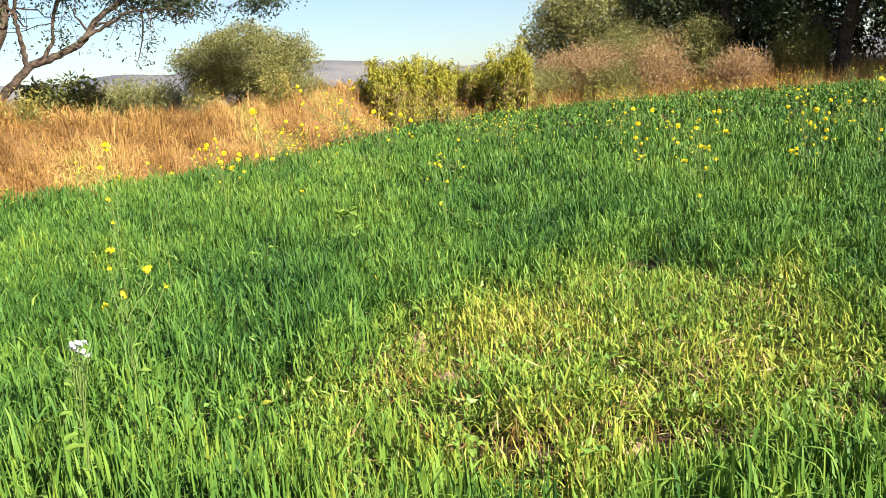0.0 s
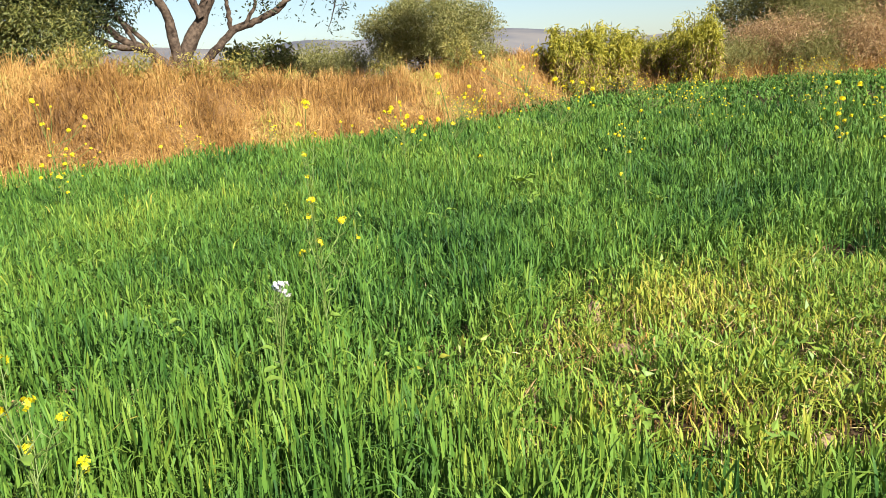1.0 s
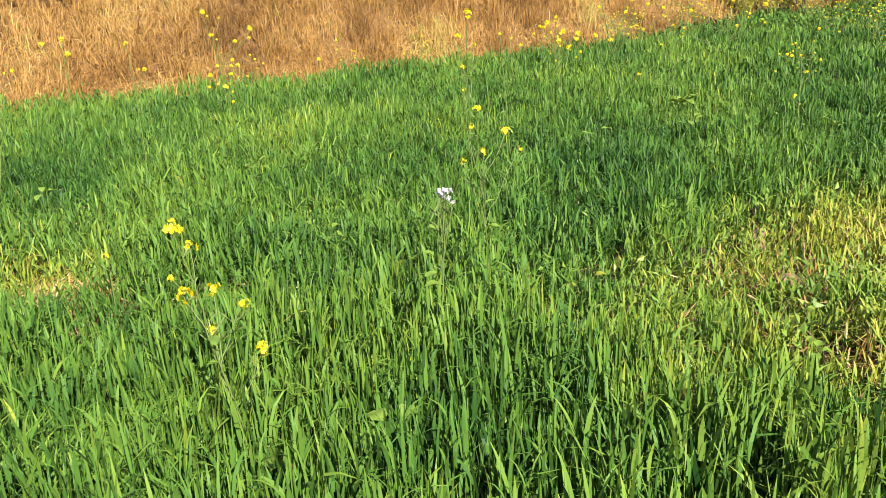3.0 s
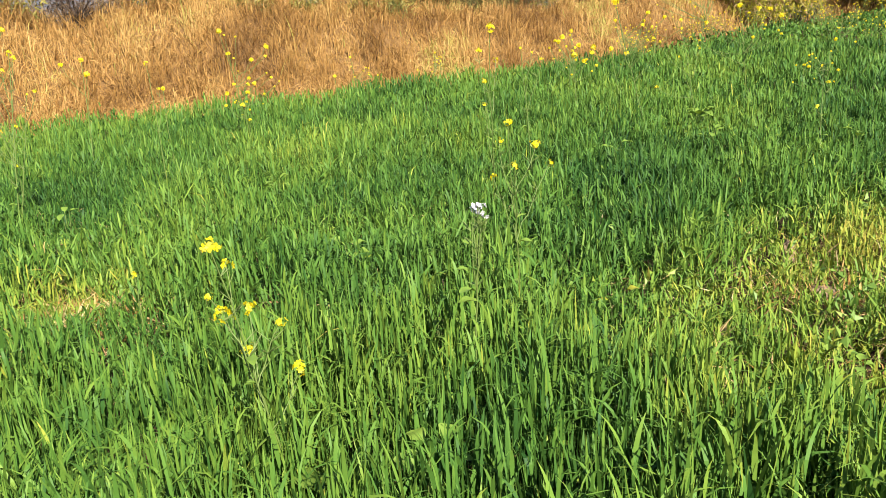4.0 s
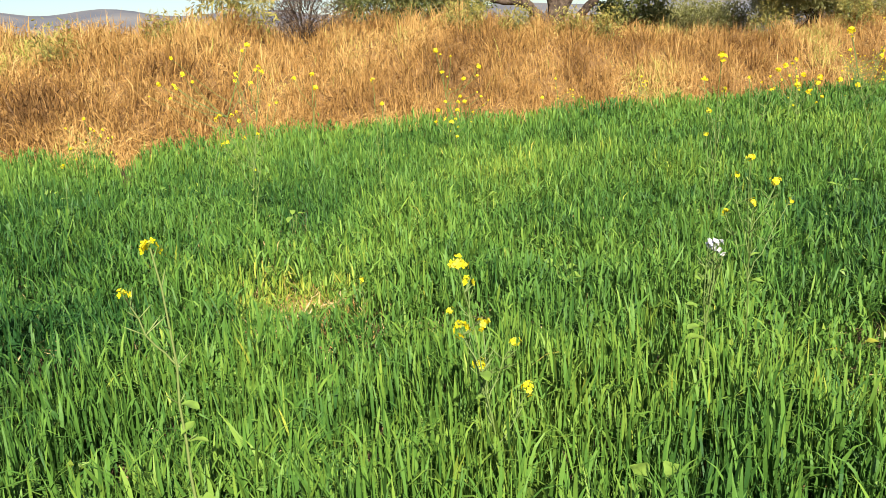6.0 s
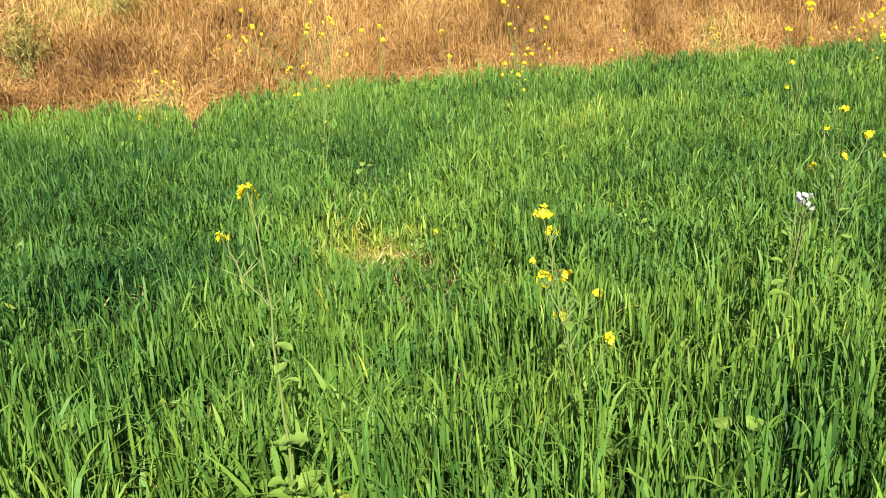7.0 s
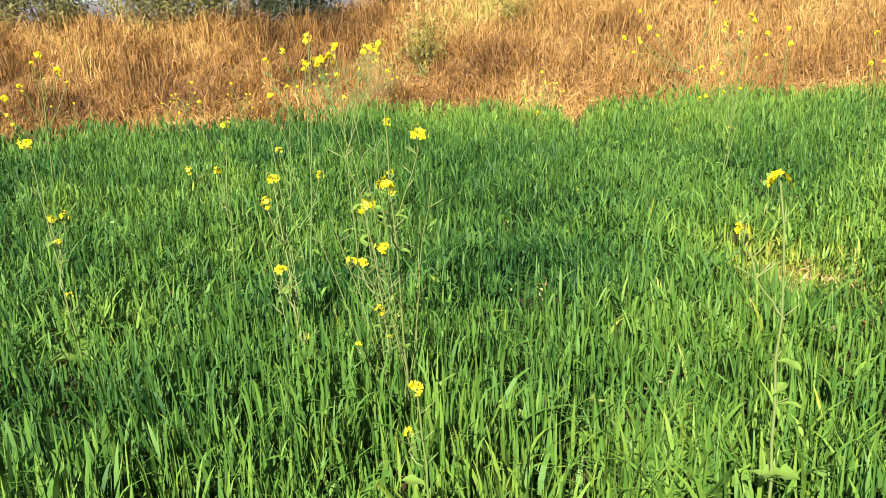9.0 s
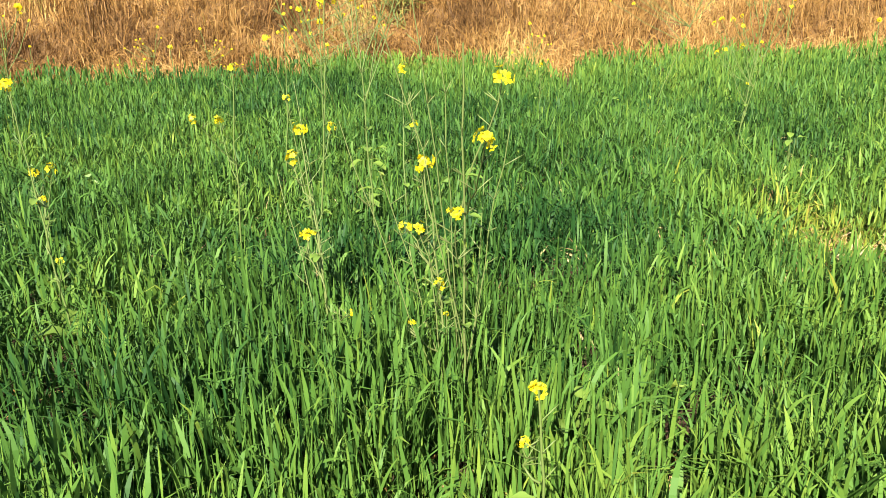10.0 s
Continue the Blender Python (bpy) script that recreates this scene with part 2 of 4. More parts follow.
for k, (rad, part_) in enumerate(((900, 0.0), (1000, 0.45), (1130, 0.8), (1250, 1.0), (1500, 0.6))):
    hx, hy = place(az, rad + 0 * az)
    rows.append(np.stack([hx, hy, -4 + (1250 * np.tan(np.radians(ridge)) + 5) * part_ * (1 + 0.06 * np.sin(np.radians(az) * 41 + k))], -1))
nh = len(az)
i, j = np.meshgrid(np.arange(4), np.arange(nh - 1), indexing="ij")
quads = np.stack([i * nh + j, i * nh + j + 1, (i + 1) * nh + j + 1, (i + 1) * nh + j], -1).reshape(-1, 4)[:, ::-1]
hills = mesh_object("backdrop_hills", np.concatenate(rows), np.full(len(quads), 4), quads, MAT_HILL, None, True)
tagged(hills, "pale hazy range of low distant hills", "hills", kind="structure")


# ---- blades ----
def blades(name, x, y, z, height, width, lean, droop, tone, mat, sections, seed, twist=0.6):
    """Tapered arching blades, each a strip of its own. height, width, lean, droop, tone: one value a blade."""
    g = np.random.default_rng(seed)
    count = len(x)
    a = g.uniform(0, 6.283, count)
    dirx, diry = np.cos(a), np.sin(a)
    b = a + 1.571 + g.normal(0, twist, count)
    sx, sy = np.cos(b), np.sin(b)
    s = np.linspace(0, 1, sections + 1)
    prof = np.interp(s, [0, 0.25, 0.6, 1], [0.6, 1.0, 0.95, 0.0])
    pts = []
    for k, t in enumerate(s):
        out = lean * t + droop * t ** 2.4
        up = height * (t - 0.0 * t) - np.clip(droop, 0, None) * 0.75 * t ** 3
        cx, cy, cz = x + dirx * out, y + diry * out, z + up
        if k < sections:
            w = width * prof[k] * 0.5
            pts += [np.stack([cx - sx * w, cy - sy * w, cz], -1), np.stack([cx + sx * w, cy + sy * w, cz + 0.12 * w], -1)]
        else:
            pts.append(np.stack([cx, cy, cz], -1))
    per = 2 * sections + 1
    verts = np.stack(pts, 1)
    first = (np.arange(count) * per)[:, None]
    pattern, sizes = [], []
    for k in range(sections - 1):
        pattern += [2 * k, 2 * k + 1, 2 * k + 3, 2 * k + 2]
        sizes.append(4)
    pattern += [2 * sections - 2, 2 * sections - 1, 2 * sections]
    sizes.append(3)
    loops = first + np.array(pattern)[None]
    return mesh_object(name, verts, np.tile(sizes, count), loops, mat, {"tone": (tone[:, None] + np.concatenate([np.repeat(0.10 * (s[:-1] - 0.5), 2), [0.12]])[None]).ravel()})


def spread(count, az0, az1, r0, r1, seed):
    g = np.random.default_rng(seed)
    az = g.uniform(az0, az1, count)
    r = np.sqrt(g.uniform(r0 * r0, r1 * r1, count))
    return (*place(az, r), az, r, g)


def crop_vigour(x, y):
    """1 for the tall dark crop, towards 0 in the thin yellow places."""
    u, w = (x - 2.75) * 0.86 + (y - 3.3) * 0.5, (y - 3.3) * 0.86 - (x - 2.75) * 0.5
    d1 = np.hypot(u / 2.0, w / 1.35) + 0.12 * waves(x, y, 0.9, 16)
    d2 = np.hypot((x + 1.48) / 0.42, (y - 3.52) / 0.40) + 0.15 * waves(x, y, 0.5, 17)
    d3 = np.hypot((x + 0.4) / 0.9, (y - 2.5) / 0.7) + 0.12 * waves(x, y, 0.8, 18)
    thin = np.maximum.reduce([1 - smooth((d1 - 0.7) / 0.4), 0.9 * (1 - smooth((d2 - 0.5) / 0.7)), 0.22 * (1 - smooth((d3 - 0.6) / 0.6))])
    return np.clip(1 - thin + 0.09 * waves(x, y, 1.6, 11), 0, 1.15)


HOLLOWS = [(-0.61, 1.56, 0.12), (-0.66, 1.36, 0.15), (-2.37, 1.74, 0.15), (-1.34, 1.87, 0.11), (-2.19, 2.61, 0.15), (-2.80, 4.35, 0.20), (-2.82, 0.68, 0.13), (-1.22, 1.56, 0.09), (-1.08, 1.34, 0.08), (0.37, 2.62, 0.10), (2.0, 2.55, 0.14), (2.45, 2.35, 0.16), (2.0, 3.98, 0.13), (1.5, 4.48, 0.10), (2.05, 3.4, 0.14)]


def wheat(name, per, az0, az1, r0, r1, wide, sections, seed, tillers=3, loose=1.0):
    area = radians(az1 - az0) * (r1 * r1 - r0 * r0) / 2
    x, y, az, r, g = spread(int(area * per / tillers), az0, az1, r0, r1, seed)
    notch = np.maximum(np.exp(-((az + 37.0) / 1.0) ** 2) * 2.2, np.exp(-((az + 10.5) / 1.3) ** 2) * 1.3)
    v = crop_vigour(x, y)
    gap = (waves(x, y, 0.55, 19) > 1.25) & (r < 12)
    for hx, hy, hr in HOLLOWS:
        gap = gap | (np.hypot(x - hx, y - hy) < hr)
    keep = ~(gap & (g.uniform(0, 1, len(x)) < 0.8)) & (r < edge_radius(az) - notch) & (g.uniform(0, 1, len(x)) < 1.0)
    bunch = waves(x, y, 0.24, 61) * 0.6 + waves(x, y, 0.11, 62) * 0.4
    stand = waves(x, y, 0.62, 63) * 0.65 + waves(x, y, 0.33, 64) * 0.45
    keep = keep & (g.uniform(0, 1, len(x)) < np.where(r < 5.5, 0.05 + 1.10 * smooth((bunch + 0.66) / 0.66), 0.22 + 0.9 * smooth((stand + 0.75) / 0.8)))
    bunch = np.where(r < 5.5, bunch, 0.85 * stand)
    x, y, r, v = x[keep], y[keep], r[keep], v[keep]
    shade = 0.08 * bunch[keep] + g.normal(0, 0.05, len(x))
    x, y, r, v, shade, bunch = (np.repeat(q, tillers) for q in (x, y, r, v, shade, bunch[keep]))
    count = len(x)
    x, y = x + g.normal(0, 0.022, count), y + g.normal(0, 0.022, count)
    tall = 0.33 + 0.045 * waves(x, y, 2.3, 12) + 0.05 * waves(x, y, 0.7, 13)
    tall = np.clip(tall * (0.55 + 0.45 * v) * (1 + 0.20 * np.clip(bunch, -1, 1)), 0.08, 0.5)
    upper = g.uniform(0, 1, count) < 0.84
    leaf = g.uniform(0.09, 0.19, count) * np.clip(tall / 0.33, 0.6, 1.2) * (1 - 0.38 * loose)
    foot = np.where(upper, np.clip(tall * g.uniform(0.25, 1.05, count) - leaf, 0.0, None), 0.0)
    height = np.where(upper, leaf, tall * g.uniform(0.5, 1.05, count))
    lean = np.where(upper, g.normal(0.02, 0.035, count), g.normal(0, 0.05, count)) * (0.5 + 0.9 * loose)
    droop = np.where(g.uniform(0, 1, count) < 0.34 + 0.36 * loose, g.uniform(0.04, 0.16, count), g.uniform(0, 0.03, count)) * np.clip(height / 0.16, 0.4, 1.2)
    width = wide * g.uniform(0.45, 1.4, count) * (0.8 + 0.2 * v)
    tone = 0.30 + shade + 0.31 * (1 - v) + 0.08 * waves(x, y, 1.7, 14) + 0.07 * waves(x, y, 6.0, 15) - 0.15 * smooth(-(x + 0.4) / 2.4) * smooth(3.4 - 0.45 * y)
    tone = tone - 0.11 * np.exp(-((x - 2.8) / 2.4) ** 2 - ((y - 6.4) / 1.7) ** 2) - 0.06 * smooth((x - 3.0) / 3.0)
    tone = tone + 0.06 * np.exp(-((x - 0.1) / 0.5) ** 2 - ((y - 1.9) / 0.5) ** 2) - 0.07 * np.exp(-((x + 3.3) / 0.9) ** 2 - ((y - 1.3) / 0.8) ** 2)
    tone = tone + np.where(g.uniform(0, 1, count) < 0.015, 0.38, 0.0) * g.uniform(0.3, 1, count) * smooth((r - 0.8) / 2.0)
    return blades(name, x, y, land(x, y) + foot, height, width, lean, droop, tone, MAT_WHEAT, sections, seed + 1)


crop = [wheat("wheat_crop", 6000, -80, 56, 0.7, 3.2, 0.0096, 4, 21, 5, 0.10), wheat("wheat_crop", 4500, -80, 56, 3.2, 5.0, 0.0100, 3, 28, 5, 0.5),
        wheat("wheat_crop", 3100, -80, 56, 5.0, 7.5, 0.0105, 2, 22, 5, 0.6), wheat("wheat_crop", 1800, -80, 56, 7.5, 10.5, 0.0120, 2, 25, 4, 0.4),
        wheat("wheat_crop", 800, -80, 56, 10.5, 18.5, 0.019, 2, 23, 3, 0.4), wheat("wheat_crop", 190, 8, 56, 18.5, 34.0, 0.040, 2, 24),
        wheat("wheat_crop", 800, 56, 280, 0.0, 6.0, 0.026, 2, 26, 4), wheat("wheat_crop", 420, -80, 56, 0.0, 0.7, 0.020, 2, 27, 4)]
for c in crop:
    tagged(c, "dense green young wheat blades growing in the field", "wheat", kind="stuff")


def tussock(sx, sy, sr, sh, tone, wide, seed, label):
    """A lusher broad-bladed tuft standing in the crop."""
    g = np.random.default_rng(seed)
    k = int(1500 * sr)
    x, y = g.normal(sx, sr * 0.5, k), g.normal(sy, sr * 0.5, k)
    ob = blades("wheat_tuft", x, y, land(x, y), sh * g.uniform(0.6, 1.1, k), wide * g.uniform(0.6, 1.3, k), g.normal(0, 0.09, k), g.uniform(0.02, 0.20, k), tone + g.normal(0, 0.05, k), MAT_WHEAT, 5, seed + 1)
    return tagged(ob, label, "wheat tuft", "lush wheat tufts in the field")


DARK_TUFT, PALE_TUFT = "lush dark green broad-bladed wheat tuft in the crop", "pale green broad-bladed wheat tuft in the crop"
for k, (x, y, sr, sh, tone, wide) in enumerate([
        (-0.95, 1.50, 0.17, 0.38, 0.36, 0.0150), (-0.86, 1.58, 0.20, 0.40, 0.34, 0.0150), (-0.72, 1.78, 0.18, 0.37, 0.36, 0.0140), (1.48, 1.80, 0.26, 0.38, 0.12, 0.0135), (1.52, 4.50, 0.28, 0.40, 0.14, 0.0125),
        (1.80, 4.85, 0.25, 0.38, 0.16, 0.0125), (4.6, 6.4, 0.35, 0.42, 0.12, 0.0125), (0.75, 2.55, 0.3, 0.36, 0.15, 0.0115), (-0.35, 1.75, 0.2, 0.36, 0.36, 0.0125),
        (1.75, 5.5, 0.3, 0.42, 0.13, 0.0125), (-2.4, 1.0, 0.25, 0.36, 0.2, 0.0125), (-1.30, 2.51, 0.16, 0.34, 0.32, 0.0125)]):
    tussock(x, y, sr, sh, tone, wide, 520 + 3 * k, DARK_TUFT if tone < 0.25 else PALE_TUFT)


def dead_patch(spots, seed):
    """Withered blades lying flat in the bare places: x, y, radius, count."""
    g = np.random.default_rng(seed)
    x = np.concatenate([g.normal(sx, sr * 0.5, k) for sx, sy, sr, k in spots])
    y = np.concatenate([g.normal(sy, sr * 0.5, k) for sx, sy, sr, k in spots])
    count = len(x)
    h = g.uniform(0.05, 0.16, count)
    ob = blades("withered_grass", x, y, land(x, y), h, 0.008 * g.uniform(0.5, 1.4, count), g.normal(0, 0.10, count), g.uniform(0, 0.14, count), 0.6 + g.normal(0, 0.1, count), MAT_STRAW, 3, seed + 1)
    return tagged(ob, "withered tan grass blades lying in bare places of the crop", "dry grass", kind="stuff")


dead_patch([(-1.52, 3.53, 0.48, 1500), (-1.18, 1.52, 0.30, 170), (-2.35, 0.95, 0.50, 130), (-2.95, 4.60, 0.35, 160), (-2.0, 1.2, 1.0, 330), (0.5, 1.9, 0.9, 140), (2.9, 3.6, 1.1, 420), (2.0, 3.5, 0.3, 160), (1.9, 2.6, 0.4, 160)], 53)


def dry_grass(name, count, depth0, depth1, seed, wide, tall, sections=2):
    g = np.random.default_rng(seed)
    az = g.uniform(-95, 52, count)
    e = edge_radius(az)
    r = e + g.uniform(depth0, depth1, count) + np.where(g.uniform(0, 1, count) < 0.1, g.uniform(-0.4, 0, count), 0)
    x, y = place(az, r)
    x, y = x + g.normal(0, 0.05, count), y + g.normal(0, 0.05, count)
    clump = 0.5 + 0.5 * np.clip(waves(x, y, 1.3, 31) * 0.9 + waves(x, y, 0.45, 32) * 0.7, -1, 1)
    height = tall * (0.25 + 1.05 * clump) * g.uniform(0.5, 1.15, count) * (0.55 + 0.45 * smooth((r - e) / 1.6)) * (1 + 0.9 * smooth((az - 21) / 4))
    lean = g.normal(0, 0.40, count) * height
    droop = g.uniform(0, 0.5, count) * height
    tone = 0.55 + 0.20 * waves(x, y, 2.4, 33) + 0.16 * waves(x, y, 6.0, 34) - 0.14 * clump + np.where(g.uniform(0, 1, count) < 0.02, 0.4, 0)
    tone = np.clip(tone - 0.14 * smooth((-az - 44) / 12), 0, 0.86)
    return blades(name, x, y, land(x, y) - 0.01, height, wide * g.uniform(0.5, 1.4, count), lean, droop, tone, MAT_STRAW, sections, seed + 1, 1.2)


for d in (dry_grass("dry_grass", 76000, -0.05, 4.2, 41, 0.0145, 0.50), dry_grass("dry_grass", 36000, 4.0, 9.0, 43, 0.018, 0.50)):
    tagged(d, "sun-dried straw-coloured wild grass covering the bank", "dry grass", kind="stuff")


# ---- woody plants ----
def tube(points, radii, sides=7):
    """A tapered round tube along points: verts and quads."""
    pts = np.asarray(points, float)
    tang = np.gradient(pts, axis=0)
    tang /= np.linalg.norm(tang, axis=1)[:, None] + 1e-9
    first = np.cross(tang[0], [0.31, 0.95, 0.05])
    rows_ = [first / np.linalg.norm(first)]
    for q in tang[1:]:
        nxt = rows_[-1] - q * (rows_[-1] @ q)
        rows_.append(nxt / (np.linalg.norm(nxt) + 1e-9))
    u = np.array(rows_)
    v = np.cross(tang, u)
    a = np.linspace(0, 2 * np.pi, sides, endpoint=False)
    ring = pts[:, None] + np.asarray(radii)[:, None, None] * (np.cos(a)[None, :, None] * u[:, None] + np.sin(a)[None, :, None] * v[:, None])
    k, s = np.meshgrid(np.arange(len(pts) - 1), np.arange(sides), indexing="ij")
    s2 = (s + 1) % sides
    quads = np.stack([k * sides + s, k * sides + s2, (k + 1) * sides + s2, (k + 1) * sides + s], -1).reshape(-1, 4)
    return ring.reshape(-1, 3), quads


def tubes_object(name, tubes, mat, parent=None):
    verts, quads, at = [], [], 0
    for v, q in tubes:
        verts.append(v)
        quads.append(q + at)
        at += len(v)
    quads = np.concatenate(quads)
    ob = mesh_object(name, np.concatenate(verts), np.full(len(quads), 4), quads, mat, None, True)
    if parent:
        ob.parent = parent
    return ob


def wander(start, end, steps, wobble, g, sag=0.0):
    t = np.linspace(0, 1, steps)[:, None]
    pts = np.asarray(start) * (1 - t) + np.asarray(end) * t
    w = np.cumsum(g.normal(0, wobble, (steps, 3)), 0)
    w -= t * w[-1]
    pts = pts + w
    pts[:, 2] += sag * np.sin(np.pi * t[:, 0])
    return pts


def leaves_object(name, centres, sigma, per, length, width, mat, seed, parent=None, hang=0.0):
    """Many small folded leaves round the given centres."""
    g = np.random.default_rng(seed)
    c = np.repeat(np.asarray(centres, float), per, axis=0)
    c = c + np.clip(g.normal(0, 1, c.shape), -1.7, 1.7) * np.asarray(sigma)
    count = len(c)
    d = g.normal(0, 1, (count, 3))
    d[:, 2] -= hang
    d /= np.linalg.norm(d, axis=1)[:, None]
    s = np.cross(d, g.normal(0, 1, (count, 3)))
    s /= np.linalg.norm(s, axis=1)[:, None] + 1e-9
    L = length * g.uniform(0.6, 1.3, (count, 1))
    W = width * g.uniform(0.6, 1.3, (count, 1))
    up = np.cross(d, s) * W * 0.3
    verts = np.stack([c, c + d * L * 0.45 - s * W / 2 + up, c + d * L, c + d * L * 0.45 + s * W / 2 + up], 1)
    quads = np.arange(count * 4).reshape(-1, 4)
    ob = mesh_object(name, verts, np.full(count, 4), quads, mat)
    if parent:
        ob.parent = parent
    return ob


def shell_points(count, centre, size, g, inner=0.45, lumps=7, uneven=0.36):
    """Clump centres filling an uneven rounded crown."""
    p = g.normal(0, 1, (count, 3))
    p /= np.linalg.norm(p, axis=1)[:, None]
    flat = np.hypot(p[:, 0], p[:, 1])
    wider = np.where(p[:, 2] < 0, np.clip(flat, 1e-3, 1) ** -0.6, 1.0)
    p[:, :2] *= wider[:, None]
    lump = g.normal(0, 1, (lumps, 3))
    lump /= np.linalg.norm(lump, axis=1)[:, None]
    swell = 1.10 - uneven + uneven * np.max(np.clip(p @ lump.T, 0, 1) ** 5, axis=1)
    rr = (inner + (1 - inner) * g.uniform(0, 1, count) ** 0.5) * swell
    q = p * rr[:, None] * np.asarray(size) + np.asarray(centre)
    return q


def thing(name, x, y, z, label, category, group=""):
    e = new(name)
    e.empty_display_size = 0.2
    e.location = (x, y, z)
    return tagged(e, label, category, group)


def at_home(ob, parent):
    """Parents a mesh built in world coordinates."""
    ob.parent = parent
    ob.location = -Vector(parent.location)
    return ob


def shrub(name, label, az, dist, half, top, mat, clumps, per, leaf, seed, bark=None, depth=0.8, sigma=0.16, low=0.0, category="shrub", upright=False, wood=0.035, uneven=0.36, lumps=7, hang=None):
    g = np.random.default_rng(seed)
    x, y = (float(q) for q in place(az, dist))
    z = float(land(x, y)) - 0.03
    root = thing(name, x, y, z, label, category)
    mid = (top + z + low) / 2
    height = (top - z - low) / 2
    centres = shell_points(clumps, (x, y, mid), (half, half * depth, height), g, lumps=lumps, uneven=uneven)
    centres = centres[centres[:, 2] > z + 0.08]
    if upright:
        centres[:, 2] = z + 0.1 + (centres[:, 2] - z) * 0.97
    bark = bark or MAT_BARK_DARK
    for k in range(6):
        c = centres[g.integers(len(centres))]
        pts = wander((x + g.normal(0, half * 0.15), y + g.normal(0, half * 0.1), z), c, 7, 0.03, g)
        at_home(tubes_object("branch", [tube(pts, np.linspace(wood, wood * 0.25, 7), 6)], bark), root)
    twigs = []
    for k in range(60):
        c = centres[g.integers(len(centres))]
        s = np.array([x, y, z]) + (c - np.array([x, y, z])) * 0.55
        twigs.append(tube(wander(s, c + g.normal(0, 0.12, 3), 4, 0.03, g), np.linspace(wood * 0.34, wood * 0.09, 4), 4))
    tagged(at_home(tubes_object("twig_spray", twigs, bark), root), kind="stuff")
    at_home(leaves_object("crown", centres, (sigma, sigma, sigma * (1.6 if upright else 0.9)), per, leaf[0], leaf[1], mat, seed + 5, hang=(0.5 if upright else 0.0) if hang is None else hang), root)
    return root


def straw_tangle(name, count, depth0, depth1, seed):
    """Broken bent straw lying and leaning between the standing blades."""
    g = np.random.default_rng(seed)
    az = g.uniform(-95, 52, count)
    r = edge_radius(az) + g.uniform(depth0, depth1, count) ** 1.0
    x, y = place(az, r)
    clump = 0.5 + 0.5 * np.clip(waves(x, y, 1.3, 31) * 0.9 + waves(x, y, 0.45, 32) * 0.7, -1, 1)
    z = land(x, y) + g.uniform(0.02, 1.0, count) * 0.42 * (0.2 + clump)
    a = g.uniform(0, 6.283, count)
    tilt = g.normal(0.2, 0.6, count)
    d = np.stack([np.cos(a) * np.cos(tilt), np.sin(a) * np.cos(tilt), np.sin(tilt)], -1)
    side = np.cross(d, g.normal(0, 1, (count, 3)))
    side /= np.linalg.norm(side, axis=1)[:, None] + 1e-9
    c = np.stack([x, y, z], -1)
    L = g.uniform(0.06, 0.24, count)[:, None]
    W = g.uniform(0.006, 0.016, count)[:, None]
    bend = np.array([0, 0, 1.0]) * L * 0.15
    verts = np.stack([c - d * L / 2 - bend, c - side * W / 2, c + d * L / 2 - bend, c + side * W / 2], 1)
    tone = np.repeat(np.clip(0.5 + 0.16 * waves(x, y, 2.4, 33) + 0.16 * waves(x, y, 6.0, 34) - 0.12 * clump - 0.14 * smooth((-az - 44) / 12), 0, 0.86), 4)
    ob = mesh_object(name, verts, np.full(count, 4), np.arange(count * 4), MAT_STRAW, {"tone": tone})
    return tagged(ob, "tangled broken straw lying through the dry grass", "dry grass", kind="stuff")


straw_tangle("straw_tangle", 100000, -0.1, 5.0, 47)

shrub("round_shrub", "large rounded olive-green shrub standing on the dry bank", 8.5, 24.0, 2.05, 3.55, MAT_OLIVE, 650, 66, (0.085, 0.032), 101, sigma=0.13, uneven=0.5, lumps=12)
shrub("broadleaf_bush", "dark green broad-leaved bush behind the dry grass", -4.2, 22.6, 0.65, 1.95, MAT_DARK_OLIVE, 60, 26, (0.19, 0.06), 105, sigma=0.16, upright=True, uneven=0.6, lumps=10)
shrub("broadleaf_bush", "dark green broad-leaved bush behind the dry grass", -2.2, 23.0, 0.55, 2.20, MAT_DARK_OLIVE, 60, 26, (0.19, 0.06), 106, sigma=0.16, upright=True, uneven=0.6, lumps=10)
shrub("hazy_bush", "dull olive bush behind the dry grass", 0.9, 25.0, 1.7, 2.20, MAT_OLIVE, 300, 40, (0.10, 0.03), 107, sigma=0.2, uneven=0.55, lumps=12)
shrub("weed_clump", "yellow-green weeds growing through the dry grass", -7.2, 18.0, 0.4, 1.75, MAT_WEED, 26, 20, (0.10, 0.03), 109, bark=MAT_STEM, wood=0.008, sigma=0.1, upright=True)
shrub("weed_clump", "yellow-green weeds growing through the dry grass", -10.6, 18.3, 0.5, 1.95, MAT_WEED, 30, 20, (0.10, 0.03), 110, bark=MAT_STEM, wood=0.008, sigma=0.1, upright=True)
for az, dist, half, top, clumps, seed in [(-14.0, 17.6, 0.5, 2.0, 30, 151), (-4.8, 18.4, 0.45, 1.85, 24, 152), (5.4, 22.6, 0.5, 2.0, 34, 153), (10.2, 22.5, 0.55, 2.3, 40, 154),
                                         (-33.5, 15.4, 0.5, 1.9, 26, 155), (-40.2, 14.4, 0.4, 1.75, 20, 156), (-46.5, 13.6, 0.42, 1.5, 22, 157)]:
    shrub("weed_clump", "yellow-green weeds growing through the dry grass", az, dist, half, top, MAT_WEED, clumps, 20, (0.11, 0.028), seed, bark=MAT_STEM, wood=0.008, sigma=0.11, upright=True, uneven=0.6, lumps=9)
